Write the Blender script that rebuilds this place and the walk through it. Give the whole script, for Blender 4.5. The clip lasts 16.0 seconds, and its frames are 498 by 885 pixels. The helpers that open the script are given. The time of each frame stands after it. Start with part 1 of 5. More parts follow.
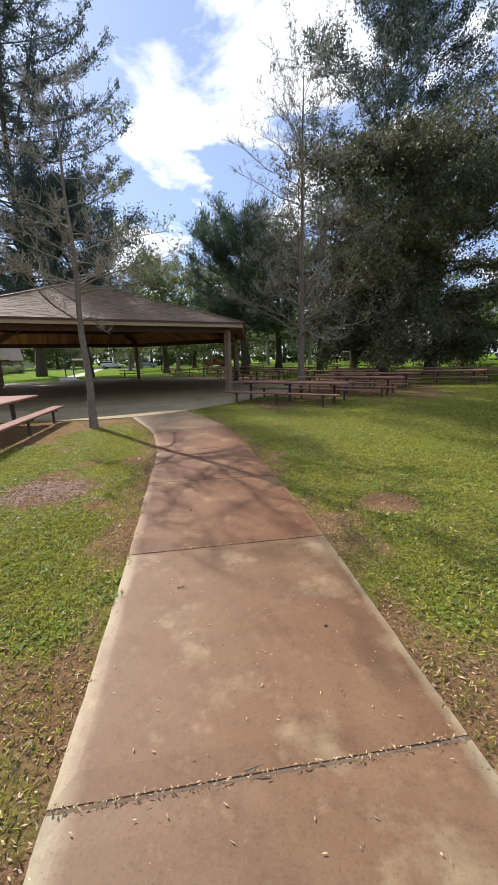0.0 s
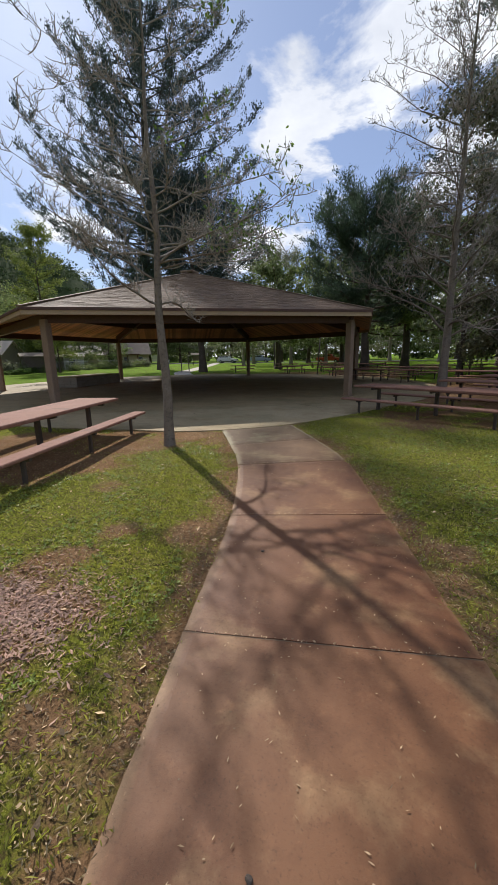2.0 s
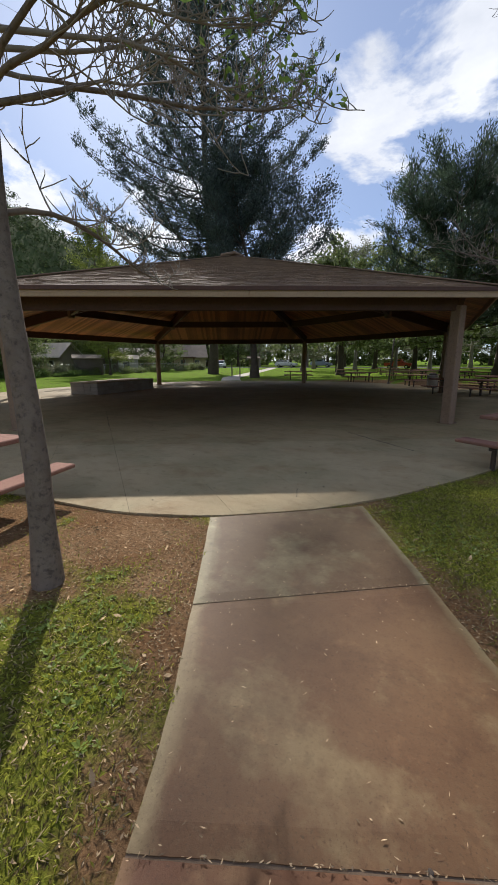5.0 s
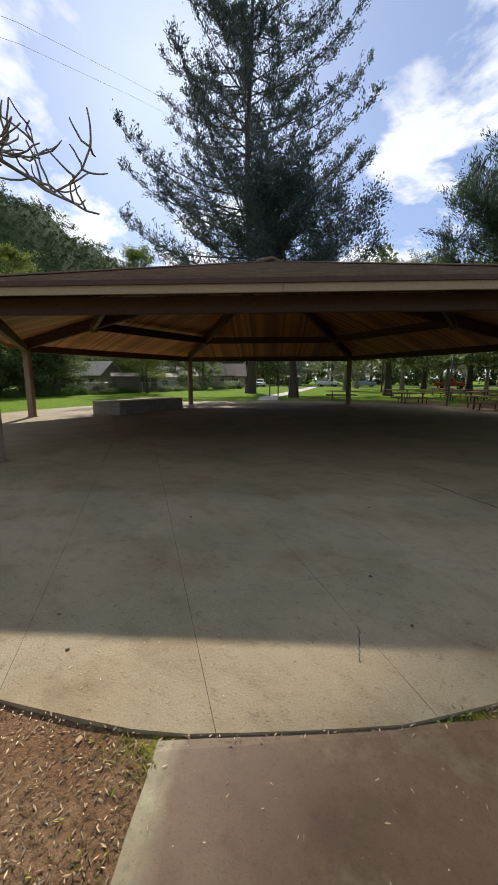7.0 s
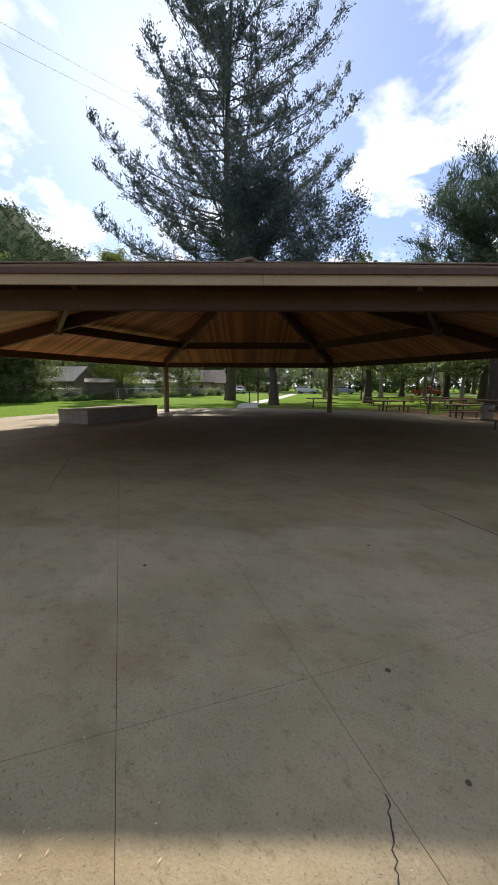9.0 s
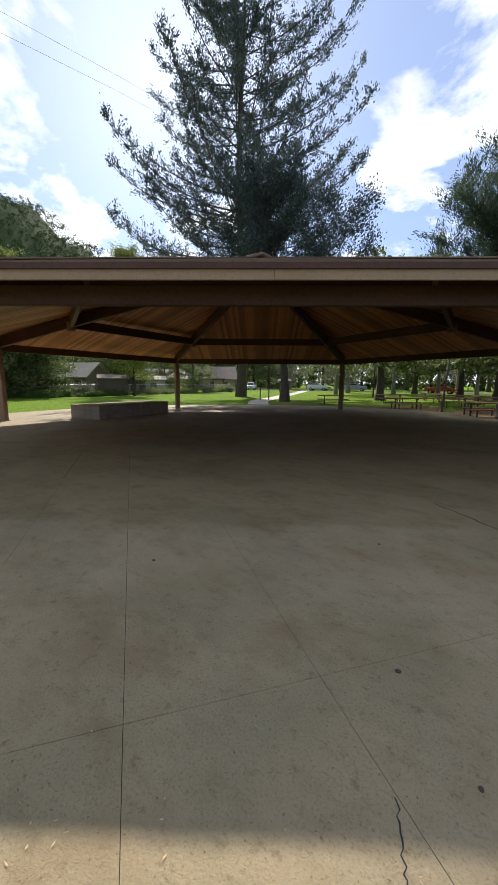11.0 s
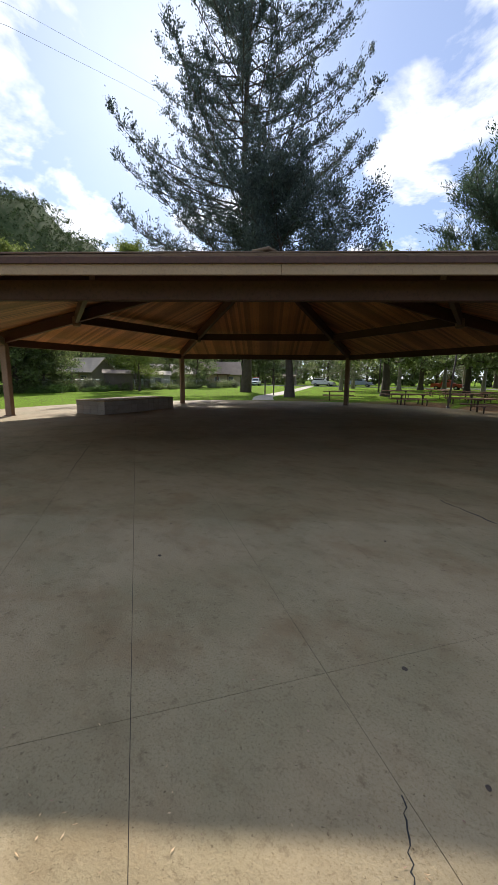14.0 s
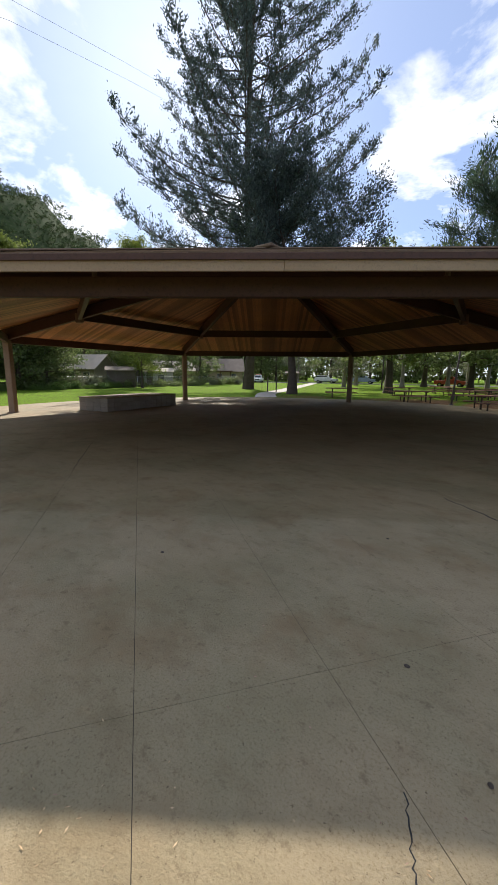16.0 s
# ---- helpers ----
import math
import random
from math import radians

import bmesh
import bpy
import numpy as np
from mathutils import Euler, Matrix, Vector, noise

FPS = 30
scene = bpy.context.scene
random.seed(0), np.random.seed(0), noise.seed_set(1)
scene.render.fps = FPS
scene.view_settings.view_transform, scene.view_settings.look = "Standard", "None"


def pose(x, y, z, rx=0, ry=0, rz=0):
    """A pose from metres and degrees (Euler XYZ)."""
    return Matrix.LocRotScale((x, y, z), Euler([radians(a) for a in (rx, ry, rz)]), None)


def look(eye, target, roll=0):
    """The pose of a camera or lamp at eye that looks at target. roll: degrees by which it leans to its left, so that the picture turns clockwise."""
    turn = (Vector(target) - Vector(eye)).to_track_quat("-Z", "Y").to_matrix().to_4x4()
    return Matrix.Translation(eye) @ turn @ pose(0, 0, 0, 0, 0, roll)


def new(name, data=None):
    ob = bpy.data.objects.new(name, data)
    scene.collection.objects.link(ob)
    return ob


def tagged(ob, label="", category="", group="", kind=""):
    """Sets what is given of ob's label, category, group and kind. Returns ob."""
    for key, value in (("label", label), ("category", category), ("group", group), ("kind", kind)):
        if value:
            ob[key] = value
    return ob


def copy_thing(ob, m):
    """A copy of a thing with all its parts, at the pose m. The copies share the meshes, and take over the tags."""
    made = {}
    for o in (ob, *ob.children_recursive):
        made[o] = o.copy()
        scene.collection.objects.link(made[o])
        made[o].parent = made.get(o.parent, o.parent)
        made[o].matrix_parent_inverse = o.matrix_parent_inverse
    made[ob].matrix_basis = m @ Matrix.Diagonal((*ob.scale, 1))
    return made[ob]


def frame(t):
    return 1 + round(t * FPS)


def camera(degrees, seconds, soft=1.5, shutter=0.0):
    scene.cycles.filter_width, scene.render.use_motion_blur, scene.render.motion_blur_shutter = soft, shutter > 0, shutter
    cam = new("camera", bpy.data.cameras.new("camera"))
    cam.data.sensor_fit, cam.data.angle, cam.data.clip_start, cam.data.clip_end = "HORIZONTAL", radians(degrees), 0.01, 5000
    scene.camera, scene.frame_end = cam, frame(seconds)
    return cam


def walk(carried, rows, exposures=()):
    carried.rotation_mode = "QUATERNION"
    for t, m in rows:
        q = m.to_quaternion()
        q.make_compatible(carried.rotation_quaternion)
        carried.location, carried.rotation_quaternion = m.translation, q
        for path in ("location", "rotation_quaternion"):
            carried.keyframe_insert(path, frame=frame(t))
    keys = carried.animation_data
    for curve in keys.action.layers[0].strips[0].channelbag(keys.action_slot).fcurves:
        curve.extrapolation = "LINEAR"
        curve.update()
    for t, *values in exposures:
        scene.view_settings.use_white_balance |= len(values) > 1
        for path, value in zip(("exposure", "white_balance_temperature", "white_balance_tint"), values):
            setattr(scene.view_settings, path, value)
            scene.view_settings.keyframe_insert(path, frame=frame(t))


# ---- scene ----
cam = camera(67.0, 16.0)
PATH = [
    (0, (0.607, -0.76, 1.589), (0.447, 1.185, 1.155), -1.4),
    (0.5, (0.413, -0.003, 1.605), (0.015, 1.919, 1.221), -0.7),
    (1, (0.238, 0.769, 1.599), (-0.354, 2.623, 1.138), 0.8),
    (1.5, (0.026, 1.515, 1.573), (-0.554, 3.359, 1.057), -3.0),
    (2, (-0.009, 2.201, 1.654), (-0.722, 4.014, 1.206), -1.0),
    (2.5, (-0.268, 3.003, 1.586), (-1.074, 4.756, 1.06), -0.0),
    (3, (-0.39, 3.799, 1.545), (-1.246, 5.549, 1.093), -2.0),
    (3.5, (-0.558, 4.482, 1.584), (-1.602, 6.161, 1.276), -1.9),
    (4, (-0.867, 5.297, 1.512), (-1.852, 6.997, 1.135), -0.8),
    (4.2, (-0.977, 5.646, 1.54), (-1.955, 7.342, 1.129), -0.4),
    (6.3, (-2.044, 8.26, 1.683), (-3.097, 9.911, 1.274), -1.9),
    (6.5, (-2.143, 8.467, 1.668), (-3.229, 10.112, 1.33), -1.4),
    (7, (-2.484, 8.953, 1.626), (-3.655, 10.541, 1.297), -0.1),
    (7.5, (-2.733, 9.411, 1.632), (-3.865, 11.026, 1.302), -1.7),
    (8, (-2.876, 9.731, 1.639), (-4.039, 11.339, 1.389), -1.8),
    (8.5, (-2.952, 9.792, 1.642), (-4.04, 11.449, 1.374), -0.2),
    (9, (-2.991, 9.789, 1.649), (-4.079, 11.441, 1.354), 0.2),
    (9.5, (-3.006, 9.806, 1.636), (-4.131, 11.434, 1.341), 0.2),
    (12, (-3.001, 9.815, 1.641), (-4.128, 11.436, 1.321), 0.6),
    (12.5, (-3.008, 9.795, 1.647), (-4.124, 11.425, 1.335), 0.7),
    (13, (-3.01, 9.79, 1.638), (-4.138, 11.413, 1.335), 0.6),
    (13.5, (-3.013, 9.805, 1.644), (-4.145, 11.422, 1.32), 0.4),
    (14, (-3.022, 9.813, 1.641), (-4.171, 11.416, 1.305), 0.6),
    (14.5, (-3.032, 9.804, 1.644), (-4.193, 11.398, 1.306), 1.3),
    (15, (-3.023, 9.808, 1.635), (-4.168, 11.414, 1.304), 0.6),
    (15.5, (-3.033, 9.806, 1.635), (-4.176, 11.412, 1.295), 0.6),
    (16, (-3.025, 9.816, 1.642), (-4.183, 11.409, 1.29), 0.6),
]
walk(cam, [(t, look(eye, target, roll)) for t, eye, target, roll in PATH],
     [(0, 0.72, 6330, 11), (0.5, 0.42, 6330, 11), (1.0, 0.28, 6330, 11), (2.0, 0.22, 6330, 11), (2.6, 0.06, 6330, 11), (3.5, 0.24, 6330, 11), (4.2, 0.18, 6330, 11), (6.5, 0.38, 6330, 11), (7.5, 0.40, 6330, 11), (9.0, 0.74, 6330, 11), (12.0, 0.68, 6330, 11), (16.0, 0.66, 6330, 11)])

# ---- light ----
SUN_EL, SUN_AZ = 36.6, 136.8          # elevation, and angle from +x of the direction to the sun
sun_dir = Vector((math.cos(radians(SUN_EL)) * math.cos(radians(SUN_AZ)), math.cos(radians(SUN_EL)) * math.sin(radians(SUN_AZ)), math.sin(radians(SUN_EL))))
sun = new("sun", bpy.data.lights.new("sun", "SUN"))
sun.data.energy, sun.data.angle, sun.data.color = 4.3, radians(0.7), (1.0, 0.94, 0.85)
sun.matrix_world = look((0, 0, 60), Vector((0, 0, 60)) - sun_dir)

world = bpy.data.worlds.new("sky")
scene.world = world
world.use_nodes = True
wt = world.node_tree
wt.nodes.clear()


def wn(kind, **kw):
    n = wt.nodes.new(kind)
    for k, v in kw.items():
        n.inputs[k].default_value = v
    return n


def wlink(a, b):
    wt.links.new(a, b)


def wmath(op, a, b=None):
    n = wt.nodes.new("ShaderNodeMath")
    n.operation = op
    for i, v in enumerate((a, b)):
        if v is None:
            continue
        if isinstance(v, (int, float)):
            n.inputs[i].default_value = v
        else:
            wlink(v, n.inputs[i])
    return n.outputs[0]


sky = wt.nodes.new("ShaderNodeTexSky")
sky.sky_type, sky.sun_disc = "NISHITA", False
sky.sun_elevation, sky.sun_rotation = radians(SUN_EL), radians(90 - SUN_AZ)
sky.air_density, sky.dust_density, sky.ozone_density = 1.0, 0.5, 2.2
coord = wt.nodes.new("ShaderNodeTexCoord")
sep = wt.nodes.new("ShaderNodeSeparateXYZ")
wlink(coord.outputs["Generated"], sep.inputs[0])
den = wmath("ADD", wmath("MAXIMUM", sep.outputs[2], 0.0), 0.22)
comb = wt.nodes.new("ShaderNodeCombineXYZ")
wlink(wmath("DIVIDE", sep.outputs[0], den), comb.inputs[0])
wlink(wmath("DIVIDE", sep.outputs[1], den), comb.inputs[1])
comb.inputs[2].default_value = 3.7
big = wn("ShaderNodeTexNoise", Scale=1.9, Detail=9.0, Roughness=0.58, Distortion=0.2)
wlink(comb.outputs[0], big.inputs["Vector"])


def bank(direction, power, amount):
    """A wide soft bank of cloud round a direction."""
    n = wt.nodes.new("ShaderNodeVectorMath")
    n.operation = "DOT_PRODUCT"
    wlink(coord.outputs["Generated"], n.inputs[0])
    n.inputs[1].default_value = Vector(direction).normalized()
    return wmath("MULTIPLY", wmath("POWER", wmath("MAXIMUM", n.outputs["Value"], 0.0), power), amount)


thick = wmath("ADD", wmath("MULTIPLY", big.outputs["Fac"], 1.7), -0.36)
CLOUDS = (
    ((-0.80, 0.42, 0.42), 45.0, 0.10), ((-0.82, 0.46, 0.33), 160.0, 0.12), ((-0.72, 0.52, 0.44), 260.0, -0.10),
    ((0.02, 0.82, 0.60), 70.0, 0.17), ((0.2, 0.80, 0.56), 60.0, 0.15), ((-0.09, 0.84, 0.54), 200.0, 0.08),
    ((-0.345, 0.891, 0.29), 500.0, 0.15), ((-0.225, 0.862, 0.455), 1300.0, 0.13), ((-0.285, 0.857, 0.428), 2500.0, 0.13),
    ((-0.205, 0.815, 0.54), 2200.0, 0.09), ((-0.34, 0.78, 0.53), 60.0, -0.15), ((-0.27, 0.90, 0.35), 250.0, -0.08),
)
for direction, power, amount in CLOUDS:
    thick = wmath("ADD", thick, bank(direction, power, amount))
ramp = wt.nodes.new("ShaderNodeValToRGB")
ramp.color_ramp.elements[0].position, ramp.color_ramp.elements[1].position = 0.53, 0.64
wlink(thick, ramp.inputs[0])
shade = wn("ShaderNodeTexNoise", Scale=2.6, Detail=6.0, Roughness=0.6)
wlink(comb.outputs[0], shade.inputs["Vector"])
cl = wt.nodes.new("ShaderNodeMix")
cl.data_type = "RGBA"
cl.inputs["A"].default_value, cl.inputs["B"].default_value = (3.4, 3.8, 4.6, 1), (9.6, 9.6, 9.6, 1)
wlink(shade.outputs["Fac"], cl.inputs["Factor"])
# thin bright haze round the sun
dot = wt.nodes.new("ShaderNodeVectorMath")
dot.operation = "DOT_PRODUCT"
wlink(coord.outputs["Generated"], dot.inputs[0])
dot.inputs[1].default_value = sun_dir
veil = wmath("POWER", wmath("MAXIMUM", dot.outputs["Value"], 0.0), 26.0)
cover = wmath("MINIMUM", wmath("ADD", ramp.outputs[0], wmath("MULTIPLY", veil, 0.2)), 1.0)
mixc = wt.nodes.new("ShaderNodeMix")
mixc.data_type = "RGBA"
wlink(cover, mixc.inputs["Factor"])
deep = wt.nodes.new("ShaderNodeMix")
deep.data_type, deep.blend_type = "RGBA", "MULTIPLY"
deep.inputs["Factor"].default_value, deep.inputs["B"].default_value = 1.0, (0.50, 0.58, 0.68, 1)
wlink(sky.outputs[0], deep.inputs["A"])
haze = wt.nodes.new("ShaderNodeMix")
haze.data_type = "RGBA"
haze.inputs["Factor"].default_value, haze.inputs["B"].default_value = 0.33, (4.7, 5.4, 7.3, 1)
wlink(deep.outputs["Result"], haze.inputs["A"])
wlink(haze.outputs["Result"], mixc.inputs["A"])
wlink(cl.outputs["Result"], mixc.inputs["B"])
bg = wn("ShaderNodeBackground", Strength=0.12)
wlink(mixc.outputs["Result"], bg.inputs["Color"])
wlink(bg.outputs[0], wt.nodes.new("ShaderNodeOutputWorld").inputs["Surface"])


# ---- materials ----
def material(name, cols, scale=2.0, fine=30.0, rough=0.8, bump=0.3, bump_scale=None, metal=0.0, rand=0.0, island=0.0, stain=None, stain_scale=0.5, translucent=0.0, spec=0.35, contrast=0.25):
    """Two or three colours mixed by coarse noise, fine grain, optional stains, bump and variation from piece to piece."""
    m = bpy.data.materials.new(name)
    m.use_nodes = True
    t = m.node_tree
    bs = t.nodes["Principled BSDF"]
    bs.inputs["Roughness"].default_value, bs.inputs["Metallic"].default_value = rough, metal
    bs.inputs["Specular IOR Level"].default_value = spec
    geo = t.nodes.new("ShaderNodeNewGeometry")

    def noise_tex(s, d=5.0, r=0.6):
        n = t.nodes.new("ShaderNodeTexNoise")
        n.inputs["Scale"].default_value, n.inputs["Detail"].default_value, n.inputs["Roughness"].default_value = s, d, r
        t.links.new(geo.outputs["Position"], n.inputs["Vector"])
        return n.outputs["Fac"]

    def ramped(sock, lo, hi):
        n = t.nodes.new("ShaderNodeMapRange")
        n.inputs["From Min"].default_value, n.inputs["From Max"].default_value = lo, hi
        t.links.new(sock, n.inputs["Value"])
        return n.outputs[0]

    def mix(fac, a, b, blend="MIX"):
        n = t.nodes.new("ShaderNodeMix")
        n.data_type, n.blend_type = "RGBA", blend
        for sock, v in ((n.inputs["Factor"], fac), (n.inputs["A"], a), (n.inputs["B"], b)):
            if isinstance(v, (int, float)):
                sock.default_value = v
            elif isinstance(v, tuple):
                sock.default_value = (*v, 1) if len(v) == 3 else v
            else:
                t.links.new(v, sock)
        return n.outputs["Result"]

    col = mix(ramped(noise_tex(scale), 0.5 - contrast, 0.5 + contrast), tuple(cols[0]), tuple(cols[1]))
    grain = noise_tex(fine, 6.0, 0.7)
    if len(cols) > 2:
        col = mix(ramped(grain, 0.5, 0.68), col, tuple(cols[2]))
    if stain:
        col = mix(ramped(noise_tex(stain_scale, 7.0, 0.65), 0.52, 0.68), col, tuple(stain))
    if rand or island:
        if rand:
            src, amt = t.nodes.new("ShaderNodeObjectInfo").outputs["Random"], rand
        else:
            src, amt = geo.outputs["Random Per Island"], island
        hsv = t.nodes.new("ShaderNodeHueSaturation")
        n = t.nodes.new("ShaderNodeMapRange")
        n.inputs["To Min"].default_value, n.inputs["To Max"].default_value = 1 - amt, 1 + amt
        t.links.new(src, n.inputs["Value"])
        t.links.new(n.outputs[0], hsv.inputs["Value"])
        t.links.new(col, hsv.inputs["Color"])
        col = hsv.outputs[0]
    t.links.new(col, bs.inputs["Base Color"])
    if bump:
        b = t.nodes.new("ShaderNodeBump")
        b.inputs["Strength"].default_value, b.inputs["Distance"].default_value = bump, 0.02
        t.links.new(noise_tex(bump_scale or fine, 6.0, 0.7), b.inputs["Height"])
        t.links.new(b.outputs[0], bs.inputs["Normal"])
    if translucent:
        tr = t.nodes.new("ShaderNodeBsdfTranslucent")
        t.links.new(col, tr.inputs["Color"])
        ms = t.nodes.new("ShaderNodeMixShader")
        ms.inputs[0].default_value = translucent
        out = t.nodes["Material Output"]
        t.links.new(bs.outputs[0], ms.inputs[1])
        t.links.new(tr.outputs[0], ms.inputs[2])
        t.links.new(ms.outputs[0], out.inputs["Surface"])
    return m


M = {}
def path_material():
    m = material("red_brown_concrete", [(0.155, 0.074, 0.034), (0.228, 0.132, 0.068), (0.192, 0.112, 0.060)], 1.1, 55, 0.62, 0.12, 140, rand=0.07, stain=(0.32, 0.232, 0.13), stain_scale=1.4, contrast=0.22)
    t = m.node_tree
    bs = t.nodes["Principled BSDF"]
    old = bs.inputs["Base Color"].links[0].from_socket
    at = t.nodes.new("ShaderNodeAttribute")
    at.attribute_name = "wear"
    nz = t.nodes.new("ShaderNodeTexNoise")
    nz.inputs["Scale"].default_value, nz.inputs["Detail"].default_value = 6.0, 6.0
    ad = t.nodes.new("ShaderNodeMath")
    ad.operation = "MULTIPLY_ADD"
    t.links.new(nz.outputs["Fac"], ad.inputs[0])
    ad.inputs[1].default_value = 0.7
    t.links.new(at.outputs["Fac"], ad.inputs[2])
    rg = t.nodes.new("ShaderNodeMapRange")
    rg.inputs["From Min"].default_value, rg.inputs["From Max"].default_value = 0.75, 1.25
    t.links.new(ad.outputs[0], rg.inputs["Value"])
    mx = t.nodes.new("ShaderNodeMix")
    mx.data_type = "RGBA"
    t.links.new(rg.outputs[0], mx.inputs["Factor"])
    t.links.new(old, mx.inputs["A"])
    mx.inputs["B"].default_value = (0.35, 0.27, 0.16, 1)
    tone = t.nodes.new("ShaderNodeAttribute")
    tone.attribute_name = "tone"
    mt = t.nodes.new("ShaderNodeMix")
    mt.data_type, mt.blend_type = "RGBA", "MULTIPLY"
    mt.inputs["Factor"].default_value = 1.0
    t.links.new(mx.outputs["Result"], mt.inputs["A"])
    t.links.new(tone.outputs["Color"], mt.inputs["B"])
    col = mt.outputs["Result"]
    pos = t.nodes.new("ShaderNodeNewGeometry").outputs["Position"]
    for scale, detail, lo, hi, by in ((2.6, 6.0, 0.50, 0.66, (0.80, 0.76, 0.74)), (5.5, 8.0, 0.56, 0.70, (1.30, 1.34, 1.36)), (16.0, 8.0, 0.52, 0.66, (0.86, 0.84, 0.83)), (34.0, 6.0, 0.64, 0.70, (1.32, 1.36, 1.40)), (75.0, 5.0, 0.56, 0.66, (0.72, 0.70, 0.68))):
        n = t.nodes.new("ShaderNodeTexNoise")
        n.inputs["Scale"].default_value, n.inputs["Detail"].default_value, n.inputs["Roughness"].default_value = scale, detail, 0.68
        t.links.new(pos, n.inputs["Vector"])
        r = t.nodes.new("ShaderNodeMapRange")
        r.inputs["From Min"].default_value, r.inputs["From Max"].default_value = lo, hi
        t.links.new(n.outputs["Fac"], r.inputs["Value"])
        x = t.nodes.new("ShaderNodeMix")
        x.data_type, x.blend_type = "RGBA", "MULTIPLY"
        t.links.new(r.outputs[0], x.inputs["Factor"])
        t.links.new(col, x.inputs["A"])
        x.inputs["B"].default_value = (*by, 1)
        col = x.outputs["Result"]
    t.links.new(col, bs.inputs["Base Color"])
    return m


M["path"] = path_material()
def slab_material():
    """Weathered concrete: blotches, smears drawn along the sweep of the broom, dark pits; it is darker and browner
    inward of a ragged line parallel to the front eave.
    """
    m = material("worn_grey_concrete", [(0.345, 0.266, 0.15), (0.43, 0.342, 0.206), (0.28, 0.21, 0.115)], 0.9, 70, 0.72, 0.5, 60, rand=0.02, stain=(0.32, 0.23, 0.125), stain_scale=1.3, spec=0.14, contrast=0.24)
    t = m.node_tree
    bs = t.nodes["Principled BSDF"]
    geo = t.nodes.new("ShaderNodeNewGeometry").outputs["Position"]

    def noisy(scale, detail, rough, stretch=None):
        n = t.nodes.new("ShaderNodeTexNoise")
        n.inputs["Scale"].default_value, n.inputs["Detail"].default_value, n.inputs["Roughness"].default_value = scale, detail, rough
        src = geo
        if stretch:
            mp = t.nodes.new("ShaderNodeMapping")
            mp.inputs["Rotation"].default_value = (0, 0, radians(stretch[0]))
            mp.inputs["Scale"].default_value = (1.0, stretch[1], 1.0)
            t.links.new(src, mp.inputs["Vector"])
            src = mp.outputs[0]
        t.links.new(src, n.inputs["Vector"])
        return n.outputs["Fac"]

    def tint(fac, lo, hi, col):
        """Multiplies the colour by col where fac runs from lo to hi."""
        r = t.nodes.new("ShaderNodeMapRange")
        r.inputs["From Min"].default_value, r.inputs["From Max"].default_value = lo, hi
        t.links.new(fac, r.inputs["Value"])
        x = t.nodes.new("ShaderNodeMix")
        x.data_type, x.blend_type = "RGBA", "MULTIPLY"
        t.links.new(r.outputs[0], x.inputs["Factor"])
        t.links.new(bs.inputs["Base Color"].links[0].from_socket, x.inputs["A"])
        x.inputs["B"].default_value = (*col, 1)
        t.links.new(x.outputs["Result"], bs.inputs["Base Color"])

    tint(noisy(2.2, 8.0, 0.66, (38, 1.8)), 0.50, 0.68, (0.82, 0.80, 0.78))
    tint(noisy(0.55, 5.0, 0.6), 0.46, 0.60, (0.84, 0.88, 0.86))
    tint(noisy(11.0, 7.0, 0.72), 0.56, 0.68, (0.70, 0.68, 0.66))
    tint(noisy(46.0, 4.0, 0.6), 0.63, 0.70, (0.52, 0.50, 0.48))
    tint(noisy(7.0, 8.0, 0.75, (-51, 2.5)), 0.60, 0.72, (1.32, 1.30, 1.28))
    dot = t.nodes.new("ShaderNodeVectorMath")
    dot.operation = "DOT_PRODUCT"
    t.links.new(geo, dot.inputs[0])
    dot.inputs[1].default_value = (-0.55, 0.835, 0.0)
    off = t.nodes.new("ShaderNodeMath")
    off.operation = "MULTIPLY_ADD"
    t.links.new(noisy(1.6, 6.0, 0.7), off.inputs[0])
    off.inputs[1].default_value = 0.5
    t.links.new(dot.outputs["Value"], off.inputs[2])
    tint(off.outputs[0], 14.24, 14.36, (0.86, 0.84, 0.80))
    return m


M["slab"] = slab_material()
M["floor_joint"] = material("blackened_joint", [(0.035, 0.027, 0.02), (0.06, 0.045, 0.032)], 8, 60, 0.95)
M["joint"] = material("dirt_in_joint", [(0.12, 0.08, 0.05), (0.19, 0.13, 0.085)], 8, 60, 0.95)
M["wood_table"] = material("pink_brown_painted_wood", [(0.235, 0.118, 0.083), (0.29, 0.155, 0.112), (0.20, 0.10, 0.07)], 1.5, 25, 0.8, 0.2, 60, rand=0.14, stain=(0.18, 0.105, 0.078), stain_scale=2.0, spec=0.12)
M["steel_dark"] = material("dark_brown_painted_steel", [(0.06, 0.045, 0.035), (0.09, 0.065, 0.05)], 3, 40, 0.5, 0.1)
M["post"] = material("weathered_brown_post", [(0.22, 0.145, 0.095), (0.29, 0.20, 0.135), (0.17, 0.11, 0.075)], 2, 24, 0.75, 0.3, 30)
M["fascia"] = material("tan_painted_fascia", [(0.36, 0.245, 0.145), (0.42, 0.29, 0.175), (0.30, 0.205, 0.125)], 1.5, 30, 0.65, 0.12, 40)
M["deck"] = material("stained_cedar_boards", [(0.40, 0.175, 0.072), (0.52, 0.235, 0.098), (0.27, 0.11, 0.05)], 0.8, 16, 0.55, 0.12, 30, island=0.4)
M["beam"] = material("dark_stained_beam", [(0.078, 0.036, 0.025), (0.115, 0.054, 0.036), (0.06, 0.029, 0.021)], 1.2, 20, 0.6, 0.15, 30)
